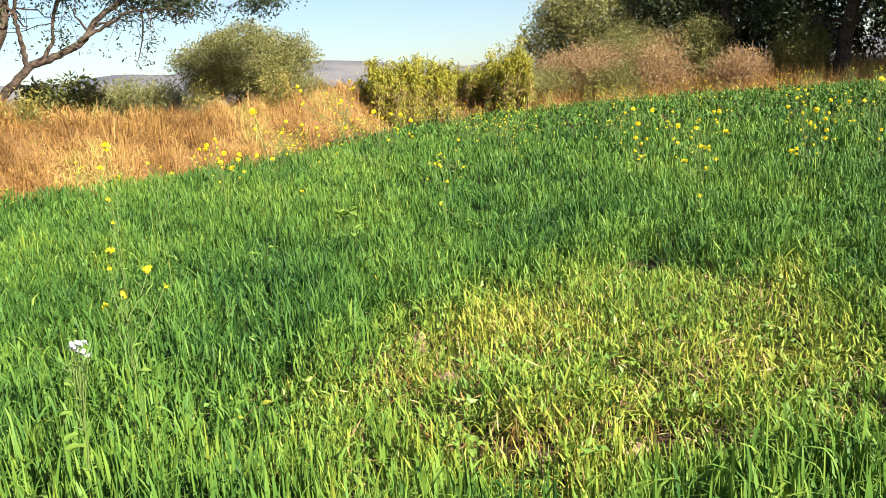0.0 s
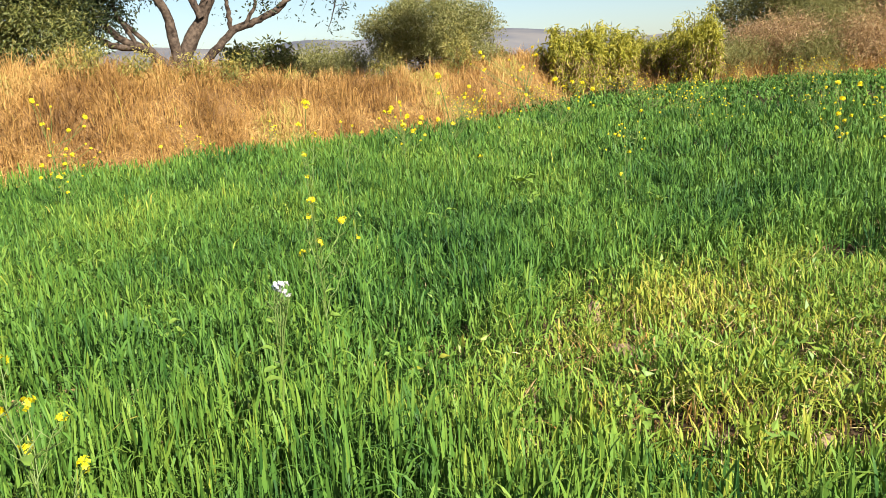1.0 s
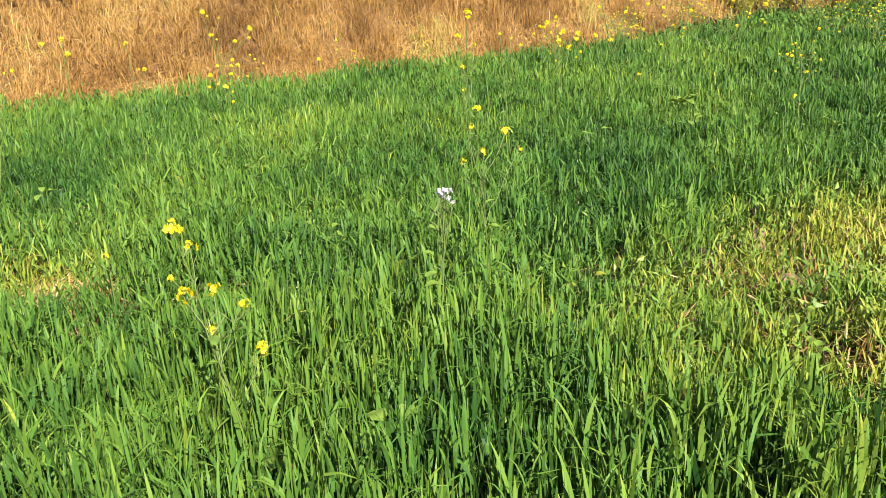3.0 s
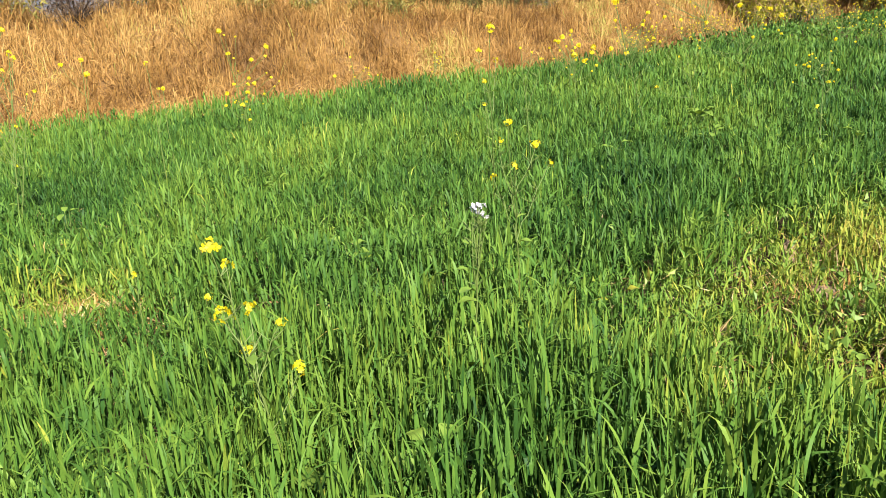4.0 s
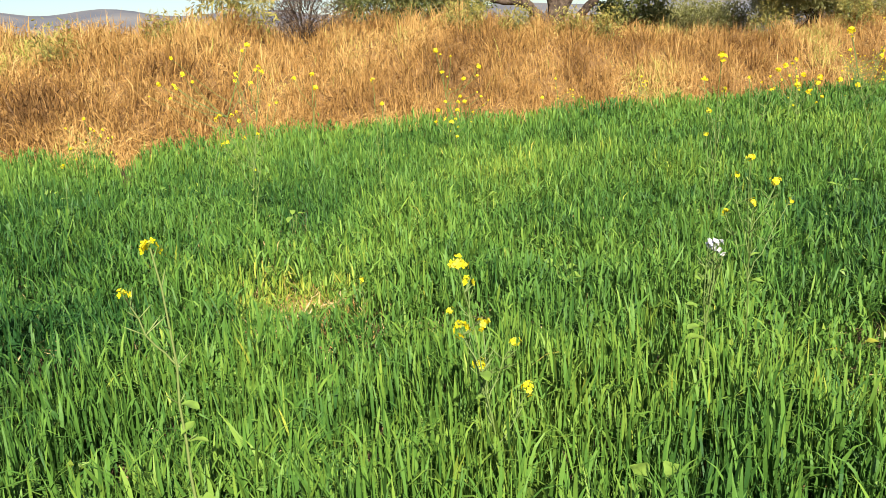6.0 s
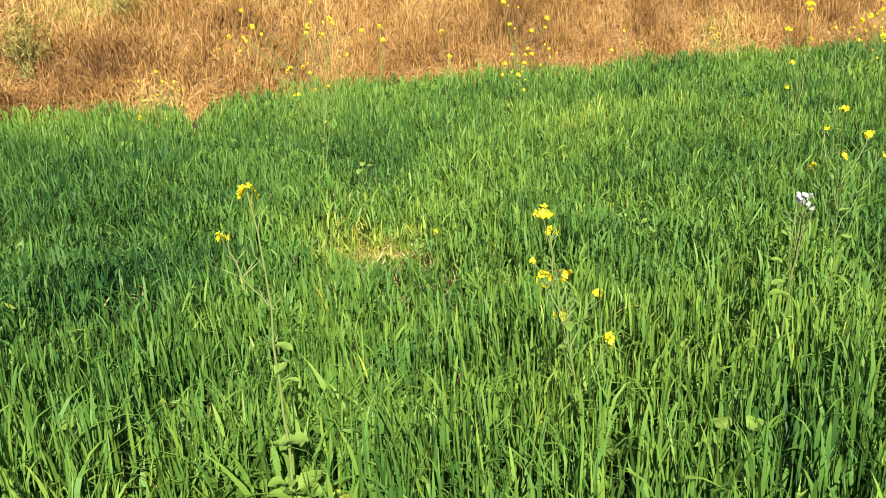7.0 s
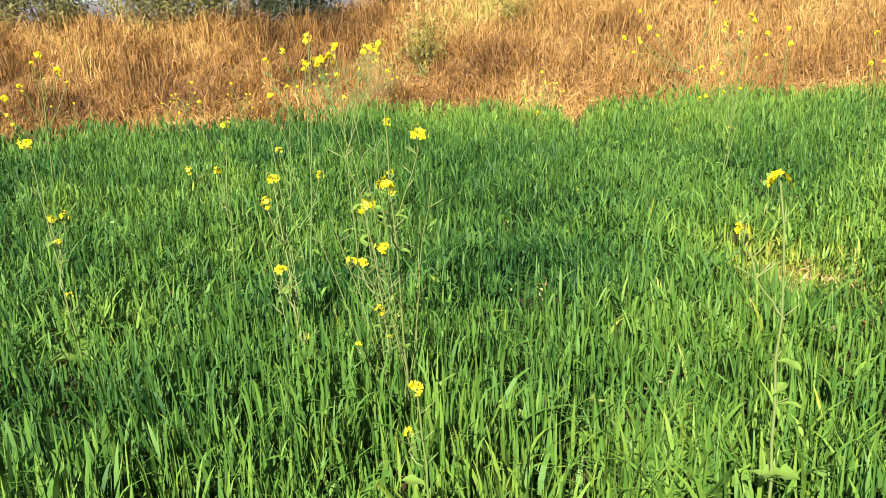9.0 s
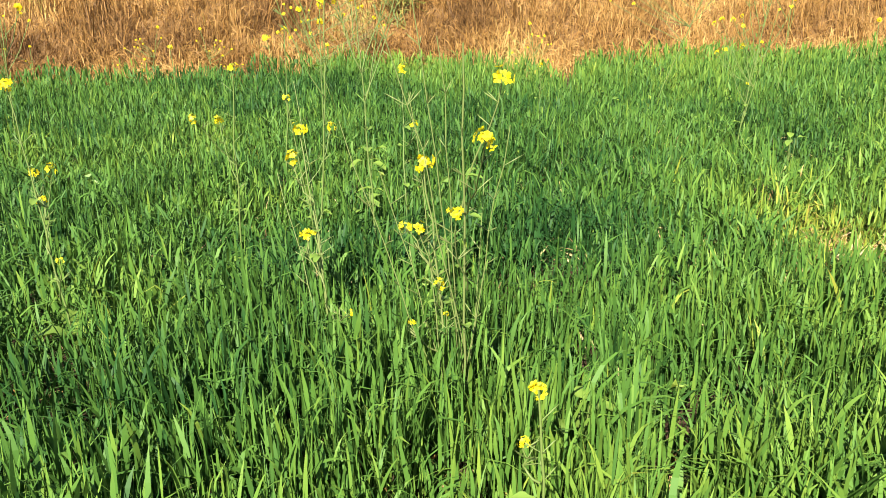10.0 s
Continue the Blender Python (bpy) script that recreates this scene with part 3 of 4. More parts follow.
shrub("round_shrub", "large dark olive-green shrub standing on the dry bank", -18.0, 19.8, 1.75, 4.5, MAT_DARK_OLIVE, 700, 52, (0.11, 0.038), 111, sigma=0.15, uneven=0.5, lumps=12)
shrub("round_shrub", "dark brown twiggy shrub on the dry bank", -25.0, 17.2, 0.8, 3.3, MAT_TWIGGY, 110, 34, (0.13, 0.016), 112, sigma=0.15, uneven=0.5, lumps=12)
shrub("tall_weeds", "tall yellow-green weeds on the bank's crest", -29.3, 16.8, 0.8, 3.0, MAT_WEED, 60, 26, (0.15, 0.035), 113, bark=MAT_STEM, wood=0.008, sigma=0.13, upright=True)
shrub("round_shrub", "dark shaded shrub on the dry bank", -54.8, 15.9, 0.95, 3.4, MAT_DARKLEAF_SHADED, 220, 36, (0.09, 0.03), 114, sigma=0.16, uneven=0.5, lumps=12)
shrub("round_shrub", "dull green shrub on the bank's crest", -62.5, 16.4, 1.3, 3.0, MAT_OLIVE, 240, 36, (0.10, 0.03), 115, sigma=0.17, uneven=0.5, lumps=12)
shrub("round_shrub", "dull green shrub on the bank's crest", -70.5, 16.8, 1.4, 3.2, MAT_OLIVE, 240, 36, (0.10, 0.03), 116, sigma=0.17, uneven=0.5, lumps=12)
shrub("round_shrub", "dark shaded shrub on the dry bank", -48.2, 16.8, 0.9, 3.3, MAT_DARKLEAF_SHADED, 150, 36, (0.10, 0.03), 117, sigma=0.16, uneven=0.5, lumps=12)
shrub("weed_clump", "small green weed bush in the dry grass", -50.0, 12.6, 0.42, 1.05, MAT_WEED, 34, 22, (0.06, 0.018), 118, bark=MAT_DRYBRUSH, wood=0.010, sigma=0.08, upright=True)


def cane_bush(label, az, dist, half, top, stems, seed):
    """A stand of upright leafy canes, bare and brown near the foot, with a ragged top."""
    g = np.random.default_rng(seed)
    x, y = (float(q) for q in place(az, dist))
    z = float(land(x, y)) - 0.03
    root = thing("leafy_bush", x, y, z, label, "shrub")
    centres = []
    for k in range(stems):
        a, t = g.uniform(0, 6.283), math.sqrt(g.uniform(0, 1))
        fx, fy = x + math.cos(a) * t * half * 0.8, y + math.sin(a) * t * half * 0.6
        h = (top - z) * g.uniform(0.68, 1.06) * (1 - 0.18 * t ** 3)
        tip = np.array([fx + math.cos(a) * t * 0.25 + g.normal(0, 0.08), fy + math.sin(a) * t * 0.2, z + h])
        pts = wander((fx, fy, float(land(fx, fy)) - 0.03), tip, 7, 0.025, g)
        at_home(tubes_object("cane", [tube(pts, np.linspace(0.016, 0.005, 7), 5)], MAT_BARK_DARK), root)
        for q in g.uniform(0.30, 1.0, 9):
            centres.append([np.interp(q * 6, np.arange(7), pts[:, c]) for c in range(3)])
    at_home(leaves_object("foliage", centres, (0.10, 0.10, 0.10), 24, 0.20, 0.042, MAT_GREEN, seed + 5, hang=1.1), root)
    dead = [c for c in centres if c[2] < z + (top - z) * 0.55]
    at_home(leaves_object("dead_leaves", dead, (0.12, 0.12, 0.16), 12, 0.20, 0.03, MAT_DRYBRUSH, seed + 6, hang=1.1), root)
    return root


cane_bush("yellow-green leafy bush at the field's edge", 17.6, 25.6, 0.90, 2.50, 34, 102)
cane_bush("yellow-green leafy bush at the field's edge", 20.0, 26.6, 0.90, 2.48, 32, 119)
cane_bush("low yellow-green bush between two taller bushes", 22.8, 30.5, 1.1, 2.25, 26, 104)
cane_bush("compact yellow-green bush at the field's edge", 25.9, 28.9, 0.95, 2.85, 40, 103)

THICKET = "tangled straw-coloured dry thicket beside the field"
for k, (az, dist, half, top, clumps) in enumerate([(27.6, 31.2, 1.3, 1.8, 170), (29.2, 33.0, 1.5, 2.2, 200), (31.2, 32.6, 1.9, 2.6, 280), (33.2, 33.6, 1.9, 3.3, 320),
                                                   (34.8, 32.6, 1.5, 2.5, 240), (35.4, 34.0, 1.2, 3.0, 200), (32.6, 31.9, 1.3, 1.8, 170)]):
    shrub("dry_thicket", THICKET, az, dist, half, top, MAT_DRYBRUSH if k % 3 else MAT_OLIVE, clumps, 46, (0.17, 0.024), 140 + k, sigma=0.30, uneven=0.8, lumps=16, hang=-0.3)
shrub("dry_thicket", "low dry thicket in the trees' shade", 40.3, 32.8, 1.1, 2.0, MAT_DRYBRUSH, 160, 40, (0.24, 0.018), 123, sigma=0.22, uneven=0.6, lumps=12, hang=-0.7)
shrub("thorn_tree", "dense dull-green thorn tree above the thicket", 31.0, 36.2, 3.0, 5.4, MAT_OLIVE, 620, 42, (0.16, 0.06), 125, sigma=0.24, low=0.6, category="tree", uneven=0.5, lumps=14)
shrub("thorn_tree", "dense dull-green thorn tree above the thicket", 36.2, 37.0, 2.8, 7.0, MAT_OLIVE, 620, 42, (0.16, 0.06), 126, sigma=0.24, low=0.6, category="tree", uneven=0.5, lumps=14)

shrub("dark_thicket", "dense dark green growth under the tall trees", 41.5, 39.0, 3.0, 7.5, MAT_DARKLEAF_SHADED, 480, 22, (0.28, 0.115), 127, sigma=0.3)
shrub("dark_thicket", "dense dark green growth under the tall trees", 47.5, 38.0, 3.2, 8.0, MAT_DARKLEAF_SHADED, 480, 22, (0.28, 0.115), 128, sigma=0.3)
shrub("dark_thicket", "dense dark green growth under the tall trees", 54.5, 37.0, 3.4, 8.0, MAT_DARKLEAF_SHADED, 420, 30, (0.25, 0.10), 129, sigma=0.3)
shrub("olive_bush", "dull olive bush in front of the dark trees", 44.0, 34.6, 1.3, 3.1, MAT_OLIVE, 260, 44, (0.13, 0.05), 130, sigma=0.2)
shrub("olive_bush", "dull olive bush in front of the dark trees", 38.0, 34.6, 1.4, 3.6, MAT_OLIVE, 260, 44, (0.13, 0.05), 131, sigma=0.2)


def tree(name, label, az, dist, limbs, crown_mat, bark, clump_n, per, leaf, seed, sigma=0.3, category="tree", tufts=()):
    """limbs: lists of (sideways, height) pairs in metres over the base, seen from the field, with the start radius first."""
    g = np.random.default_rng(seed)
    x, y = (float(q) for q in place(az, dist))
    z = float(land(x, y)) - 0.05
    a = radians(az)
    across, away = np.array([math.cos(a), -math.sin(a), 0.0]), np.array([math.sin(a), math.cos(a), 0.0])
    root = thing(name, x, y, z, label, category)
    tips = []
    for n_, (r0, r1, pairs) in enumerate(limbs):
        depth = g.normal(0, 0.25)
        pts = np.array([np.array([x, y, z]) + across * u + np.array([0, 0, h]) + away * depth * (k / max(1, len(pairs) - 1)) for k, (u, h) in enumerate(pairs)])
        t = np.linspace(0, len(pts) - 1, 5 * len(pts))
        fine = np.stack([np.interp(t, np.arange(len(pts)), pts[:, c]) for c in range(3)], 1)
        fine[1:-1] = (fine[:-2] + 2 * fine[1:-1] + fine[2:]) / 4 + g.normal(0, 0.012, (len(fine) - 2, 3))
        rad = np.linspace(r0, r1, len(fine)) * (1 + 0.05 * np.sin(np.arange(len(fine)) * 0.9 + n_)) 
        at_home(tubes_object("trunk" if n_ == 0 else "limb", [tube(fine, rad, 10)], bark), root)
        tips.append((fine, rad))
    twigs, ends = [], []
    for fine, rad in tips:
        for k in range(7):
            s = fine[int(g.integers(len(fine) // 2, len(fine)))]
            d = g.normal(0, 0.5, 3) + np.array([0, 0, 0.25])
            e = s + d * g.uniform(0.7, 1.6)
            pts = wander(s, e, 7, 0.05, g)
            twigs.append(tube(pts, np.linspace(max(0.012, rad[-1] * 0.7), 0.005, 7), 5))
            ends += [pts[3], pts[5], pts[6]]
            for q in range(2):
                e2 = pts[4] + g.normal(0, 0.35, 3)
                p2 = wander(pts[4], e2, 4, 0.03, g)
                twigs.append(tube(p2, np.linspace(0.008, 0.003, 4), 4))
                ends += [p2[2], p2[3]]
    tagged(at_home(tubes_object("twig_spray", twigs, bark), root), kind="stuff")
    ends = np.array(ends)
    pick = ends[g.integers(0, len(ends), clump_n)]
    for u, h, wide, count in tufts:
        c = np.array([x, y, z]) + across * u + np.array([0, 0, h])
        pick = np.concatenate([pick, c + g.normal(0, 1, (count, 3)) * np.array([wide, wide, wide * 0.6])])
    at_home(leaves_object("crown", pick, (sigma, sigma, sigma * 0.7), per, leaf[0], leaf[1], crown_mat, seed + 3, hang=0.4), root)
    return root


tree("spreading_tree", "bare-limbed spreading tree with pale bark on the bank", -8.2, 20.0, [
    (0.19, 0.095, [(0.0, 0.0), (0.12, 0.55), (0.55, 1.3), (0.95, 2.2), (1.1, 3.6), (1.3, 5.0)]),
    (0.14, 0.05, [(0.0, 0.35), (-0.05, 0.9), (-0.12, 1.5), (-0.5, 2.2), (-0.7, 3.2), (-0.9, 4.4)]),
    (0.105, 0.05, [(0.3, 0.0), (0.65, 0.5), (1.25, 1.1), (1.85, 1.3), (2.45, 1.6), (2.7, 2.0), (3.4, 2.5), (4.2, 2.75)]),
    (0.05, 0.012, [(3.4, 2.5), (4.4, 3.2), (5.5, 3.3), (6.3, 2.8), (6.6, 2.3)]),
    (0.06, 0.03, [(1.25, 1.1), (1.2, 1.6), (1.15, 2.2), (1.3, 3.2)]),
    (0.05, 0.02, [(1.55, 1.2), (1.8, 1.6), (1.95, 2.3), (2.3, 3.0)]),
    (0.05, 0.015, [(2.35, 1.6), (2.9, 1.9), (3.5, 2.2), (4.4, 2.2)]),
    (0.12, 0.04, [(-0.1, 0.2), (-0.6, 0.75), (-1.2, 1.0), (-1.8, 1.7), (-2.6, 2.2), (-3.4, 2.5)]),
    (0.09, 0.03, [(-0.7, 0.8), (-1.4, 0.85), (-2.1, 1.3), (-3.0, 1.45), (-3.9, 1.9)]),
    (0.06, 0.02, [(-0.5, 0.7), (-1.0, 1.3), (-1.5, 1.6), (-2.2, 1.8), (-2.6, 2.3)]),
    (0.06, 0.02, [(-0.8, 0.8), (-1.2, 1.5), (-1.3, 2.1), (-1.8, 2.7)]),
    (0.09, 0.03, [(0.6, 1.4), (0.35, 2.0), (0.45, 2.9), (0.2, 4.2)]),
], MAT_DARKLEAF_SHADED, MAT_BARK_SHADED, 90, 22, (0.11, 0.042), 201, sigma=0.20,
   tufts=[(-2.4, 1.9, 0.5, 190), (-1.4, 2.3, 0.42, 200), (-3.3, 2.3, 0.5, 140), (-1.7, 1.5, 0.32, 90), (-0.4, 2.6, 0.4, 130), (0.3, 2.7, 0.3, 70), (6.5, 2.45, 0.28, 60), (4.6, 2.4, 0.30, 75), (3.6, 2.65, 0.35, 70), (2.1, 2.75, 0.3, 40)])
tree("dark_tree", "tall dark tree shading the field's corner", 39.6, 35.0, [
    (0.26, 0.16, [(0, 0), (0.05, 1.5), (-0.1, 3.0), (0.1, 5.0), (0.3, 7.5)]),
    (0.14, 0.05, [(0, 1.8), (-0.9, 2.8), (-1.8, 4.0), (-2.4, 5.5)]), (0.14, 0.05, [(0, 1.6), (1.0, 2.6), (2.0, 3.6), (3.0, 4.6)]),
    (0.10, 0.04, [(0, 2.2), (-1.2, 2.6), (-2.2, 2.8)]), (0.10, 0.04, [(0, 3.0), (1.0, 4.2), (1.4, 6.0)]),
], MAT_DARKLEAF_SHADED, MAT_BARK_DARK, 480, 24, (0.21, 0.085), 202, sigma=0.55)
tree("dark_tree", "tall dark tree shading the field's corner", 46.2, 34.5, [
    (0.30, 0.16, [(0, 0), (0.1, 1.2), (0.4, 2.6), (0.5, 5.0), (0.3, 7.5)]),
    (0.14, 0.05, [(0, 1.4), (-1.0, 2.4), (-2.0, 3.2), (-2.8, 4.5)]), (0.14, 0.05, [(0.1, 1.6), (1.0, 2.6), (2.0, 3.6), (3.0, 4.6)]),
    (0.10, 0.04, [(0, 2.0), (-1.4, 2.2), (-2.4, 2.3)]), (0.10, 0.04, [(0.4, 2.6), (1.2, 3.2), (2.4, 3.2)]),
], MAT_DARKLEAF_SHADED, MAT_BARK_DARK, 480, 24, (0.21, 0.085), 203, sigma=0.55)
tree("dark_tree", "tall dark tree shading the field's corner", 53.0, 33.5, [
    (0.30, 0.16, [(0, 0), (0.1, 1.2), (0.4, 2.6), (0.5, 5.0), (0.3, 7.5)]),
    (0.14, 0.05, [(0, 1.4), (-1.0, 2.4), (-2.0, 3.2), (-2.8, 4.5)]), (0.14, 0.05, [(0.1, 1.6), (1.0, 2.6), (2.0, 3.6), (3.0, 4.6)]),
], MAT_DARKLEAF_SHADED, MAT_BARK_DARK, 480, 32, (0.18, 0.068), 204, sigma=0.6)
tree("bank_tree", "dark-trunked tree rising behind the dry grass", -58.0, 17.5, [
    (0.20, 0.12, [(0, 0), (0.1, 0.9), (-0.1, 1.8), (0.2, 3.2), (0.3, 5.0)]),
    (0.12, 0.04, [(0.3, 0.0), (0.7, 1.2), (1.3, 2.4), (1.8, 3.6)]), (0.10, 0.04, [(0, 1.2), (-0.8, 2.2), (-1.4, 3.6)]),
], MAT_DARKLEAF_SHADED, MAT_BARK_SHADED, 260, 34, (0.11, 0.04), 205, sigma=0.35)


# ---- mustard plants ----
def flower_head(g, size, flowers, petal=0.0105):
    """A rounded cluster of four-petalled flowers with buds in the middle: petal verts, quads and bud tubes, about the origin."""
    verts, quads = [], []
    for k in range(flowers):
        a, t = g.uniform(0, 6.283), g.uniform(0.15, 1.0)
        axis = np.array([math.cos(a) * t, math.sin(a) * t, g.uniform(-0.35, 0.85)])
        axis /= np.linalg.norm(axis)
        c = axis * size * g.uniform(0.45, 1.1)
        u = np.cross(axis, [0.3, 0.2, 1.0])
        u /= np.linalg.norm(u)
        v = np.cross(axis, u)
        turn = g.uniform(0, 1.57)
        for q in range(4):
            b = turn + q * 1.571
            d, s = math.cos(b) * u + math.sin(b) * v, -math.sin(b) * u + math.cos(b) * v
            L = petal * g.uniform(0.85, 1.2)
            lift = axis * L * g.uniform(0.05, 0.35)
            at = len(verts)
            verts += [c, c + d * L * 0.65 - s * L * 0.45 + lift * 0.6, c + d * L * 1.15 + lift, c + d * L * 0.65 + s * L * 0.45 + lift * 0.6]
            quads.append([at, at + 1, at + 2, at + 3])
    return np.array(verts), np.array(quads)


HEADS = []
gh = np.random.default_rng(300)
for k in range(5):
    v, q = flower_head(gh, 0.022 + 0.0025 * k, 7 + 2 * k)
    me = mesh_object("flower_head", v, np.full(len(q), 4), q, MAT_PETAL).data
    HEADS.append(me)
FAR_HEADS = []
for k in range(4):
    v, q = flower_head(gh, 0.020 + 0.003 * k, 13 + 3 * k, 0.0140)
    FAR_HEADS.append(mesh_object("flower_head", v, np.full(len(q), 4), q, MAT_PETAL).data)
BUDS = []
for k in range(2):
    parts_ = []
    for b in range(9):
        a, t = gh.uniform(0, 6.283), gh.uniform(0, 0.009)
        p0 = np.array([math.cos(a) * t, math.sin(a) * t, 0.004])
        p1 = p0 + np.array([math.cos(a) * t * 0.4, math.sin(a) * t * 0.4, 0.009])
        parts_.append(tube([p0, (p0 + p1) / 2, p1], [0.0012, 0.0024, 0.0005], 5))
    BUDS.append(tubes_object("bud", parts_, MAT_BUD).data)
for ob in [o for o in scene.collection.objects if o.data in HEADS + FAR_HEADS + BUDS]:
    bpy.data.objects.remove(ob)


def herb_leaf(base, out, length, width, g, lobes=3):
    """A broad wavy leaf on a short stalk, arching outwards and cupped along its midrib: verts and quads, four columns of faces."""
    out = np.asarray(out, float) / np.linalg.norm(out)
    side = np.cross(out, [0, 0, 1.0])
    side /= np.linalg.norm(side) + 1e-9
    up = np.cross(side, out)
    ts = [0.0, 0.10, 0.22, 0.36, 0.50, 0.64, 0.78, 0.90, 1.0]
    shape = [0.05, 0.10, 0.58, 0.90, 1.0, 0.97, 0.80, 0.50, 0.06]
    phase, sag = g.uniform(0, 6.283), g.uniform(0.15, 0.45)
    verts, quads = [], []
    for k, (t, f) in enumerate(zip(ts, shape)):
        c = np.asarray(base, float) + out * length * t + np.array([0, 0, -1.0]) * sag * length * t * t
        for u in (-1.0, -0.5, 0.0, 0.5, 1.0):
            w = width * 0.5 * f * (1 + 0.12 * math.sin(t * 6.283 * lobes + phase + 1.3 * u) * abs(u))
            ripple = 0.10 * width * f * abs(u) * math.sin(t * 9.0 + phase * 2 + u)
            verts.append(c + side * w * u + up * (width * 0.16 * f * u * u + ripple))
        if k:
            a = 5 * k - 5
            quads += [[a + q, a + q + 1, a + q + 6, a + q + 5] for q in range(4)]
    return np.array(verts), np.array(quads)


def mustard(base, heads, seed, label, near=True, basal=4, lead=None, name="mustard_plant", petals=None, head_scale=1.0, thick=1.0, leaf_z=0.10, leaf_size=1.0, leaves=(), old_leaves=(), bare=(), stem=None):
    """A plant from its foot to the given flower heads: a main stem, side stems, pods, leaves, a head at each tip."""
    g = np.random.default_rng(seed)
    bx, by = base
    bz = float(land(bx, by)) - 0.02
    root = thing(name, bx, by, bz, label, "flowering plant", "flowering plants in the field")
    foot = np.array([bx, by, bz])
    stem = stem or MAT_STEM
    if not near and len(heads) > 3:  # small side blooms under each head
        heads = list(heads) + [(h[0] + g.normal(0, 0.07), h[1] + g.normal(0, 0.07), h[2] - g.uniform(0.03, 0.28), g.uniform(0.4, 0.7)) for h in heads for k in range(2)]
    heads = sorted(heads, key=lambda h: -h[2])
    sizes = [h[3] if len(h) > 3 else 1.0 for h in heads]
    heads = [np.array(h[:3], float) for h in heads]
    top = heads[0] if lead is None else np.array(lead, float)
    rad = (0.0042 if near else 0.0050) * thick
    steps = 12
    main = wander(foot, top, steps, 0.0035, g)
    at_home(tubes_object("main_stem", [tube(main, np.linspace(rad, 0.0018 * thick if near else 0.0026, steps), 7 if near else 5)], stem), root)
    sides_, pods = [], []
    for h in heads[1 if lead is None else 0:]:
        lo = np.clip((h[2] - bz) * g.uniform(0.66, 0.88) / max(0.1, top[2] - bz), 0.02, 0.8)
        s = main[int(lo * (steps - 1))]
        pts = wander(s, h, 8, 0.005, g)
        pts[:, 2] -= 0.16 * min(0.18, math.hypot(h[0] - s[0], h[1] - s[1])) * np.sin(np.linspace(0, np.pi, 8))
        at_home(tubes_object("side_stem", [tube(pts, np.linspace(rad * 0.6, 0.0013 if near else 0.0022, 8), 6 if near else 4)], stem), root)
        sides_.append(pts)
    for tip in bare:
        pts = wander(main[int(g.integers(0, 4))], tip, 9, 0.005, g)
        at_home(tubes_object("bare_stem", [tube(pts, np.linspace(rad * 0.45, 0.0011, 9), 6)], stem), root)
        sides_.append(pts)
    for line in [main] + sides_:
        for k in range(7 if near else 0):
            t = g.uniform(0.55, 0.96)
            s = line[int(t * (len(line) - 1))]
            a = g.uniform(0, 6.283)
            d = np.array([math.cos(a), math.sin(a), g.uniform(0.5, 1.1)])
            d /= np.linalg.norm(d)
            e = s + d * g.uniform(0.025, 0.06)
            pods.append(tube([s, s + d * 0.012, (s + e) / 2 + d * 0.006, e], [0.0008, 0.0012, 0.0018, 0.0004], 4))
    for pod in pods:
        at_home(tubes_object("seed_pod", [pod], stem), root)
    for h, own in zip(heads, sizes):
        choice = HEADS if near else FAR_HEADS
        pick = int(g.integers(len(choice)))
        hd = under(new("flower_head", choice[pick] if petals is None else petals), root)
        sc = g.uniform(0.7, 1.25) * own * head_scale * (0.82 if near else 0.95)
        hd.matrix_local = pose(*(h - foot), g.normal(0, 14), g.normal(0, 14), g.uniform(0, 360)) @ Matrix.Diagonal((sc, sc, sc, 1))
        if near and petals is None:
            bd = under(new("bud", BUDS[int(g.integers(2))]), hd)
            bd.location = (0, 0, 0.006)
    if near:
        for k in range(basal):
            a = k * 2.4 + g.uniform(-0.4, 0.4)
            v, q = herb_leaf(foot + np.array([0, 0, leaf_z + 0.03 * (k % 3)]), (math.cos(a), math.sin(a), g.uniform(0.3, 1.1)), leaf_size * g.uniform(0.14, 0.22), leaf_size * g.uniform(0.07, 0.11), g)
            at_home(mesh_object("basal_leaf", v, np.full(len(q), 4), q, MAT_HERB, None, True), root)
        for lx_, ly_, lz_, length, width in leaves:
            a = g.uniform(0, 6.283)
            v, q = herb_leaf((lx_, ly_, lz_), (math.cos(a), math.sin(a), 0.6), length, width, g, 2)
            at_home(mesh_object("stem_leaf", v, np.full(len(q), 4), q, MAT_HERB, None, True), root)
        for lx_, ly_, lz_, length, width, turn in old_leaves:
            v, q = herb_leaf((lx_, ly_, lz_), (math.cos(turn), math.sin(turn), 0.25), length, width, g, 2)
            tagged(at_home(mesh_object("withering_leaf", v, np.full(len(q), 4), q, MAT_YELLOWLEAF, None, True), root), "yellowing leaf")
        for k in range(5):
            s = main[int(g.integers(3, 9))]
            a = g.uniform(0, 6.283)
            v, q = herb_leaf(s, (math.cos(a), math.sin(a), 0.3), g.uniform(0.03, 0.07), g.uniform(0.015, 0.035), g, 2)
            at_home(mesh_object("stem_leaf", v, np.full(len(q), 4), q, MAT_HERB, None, True), root)
    return root


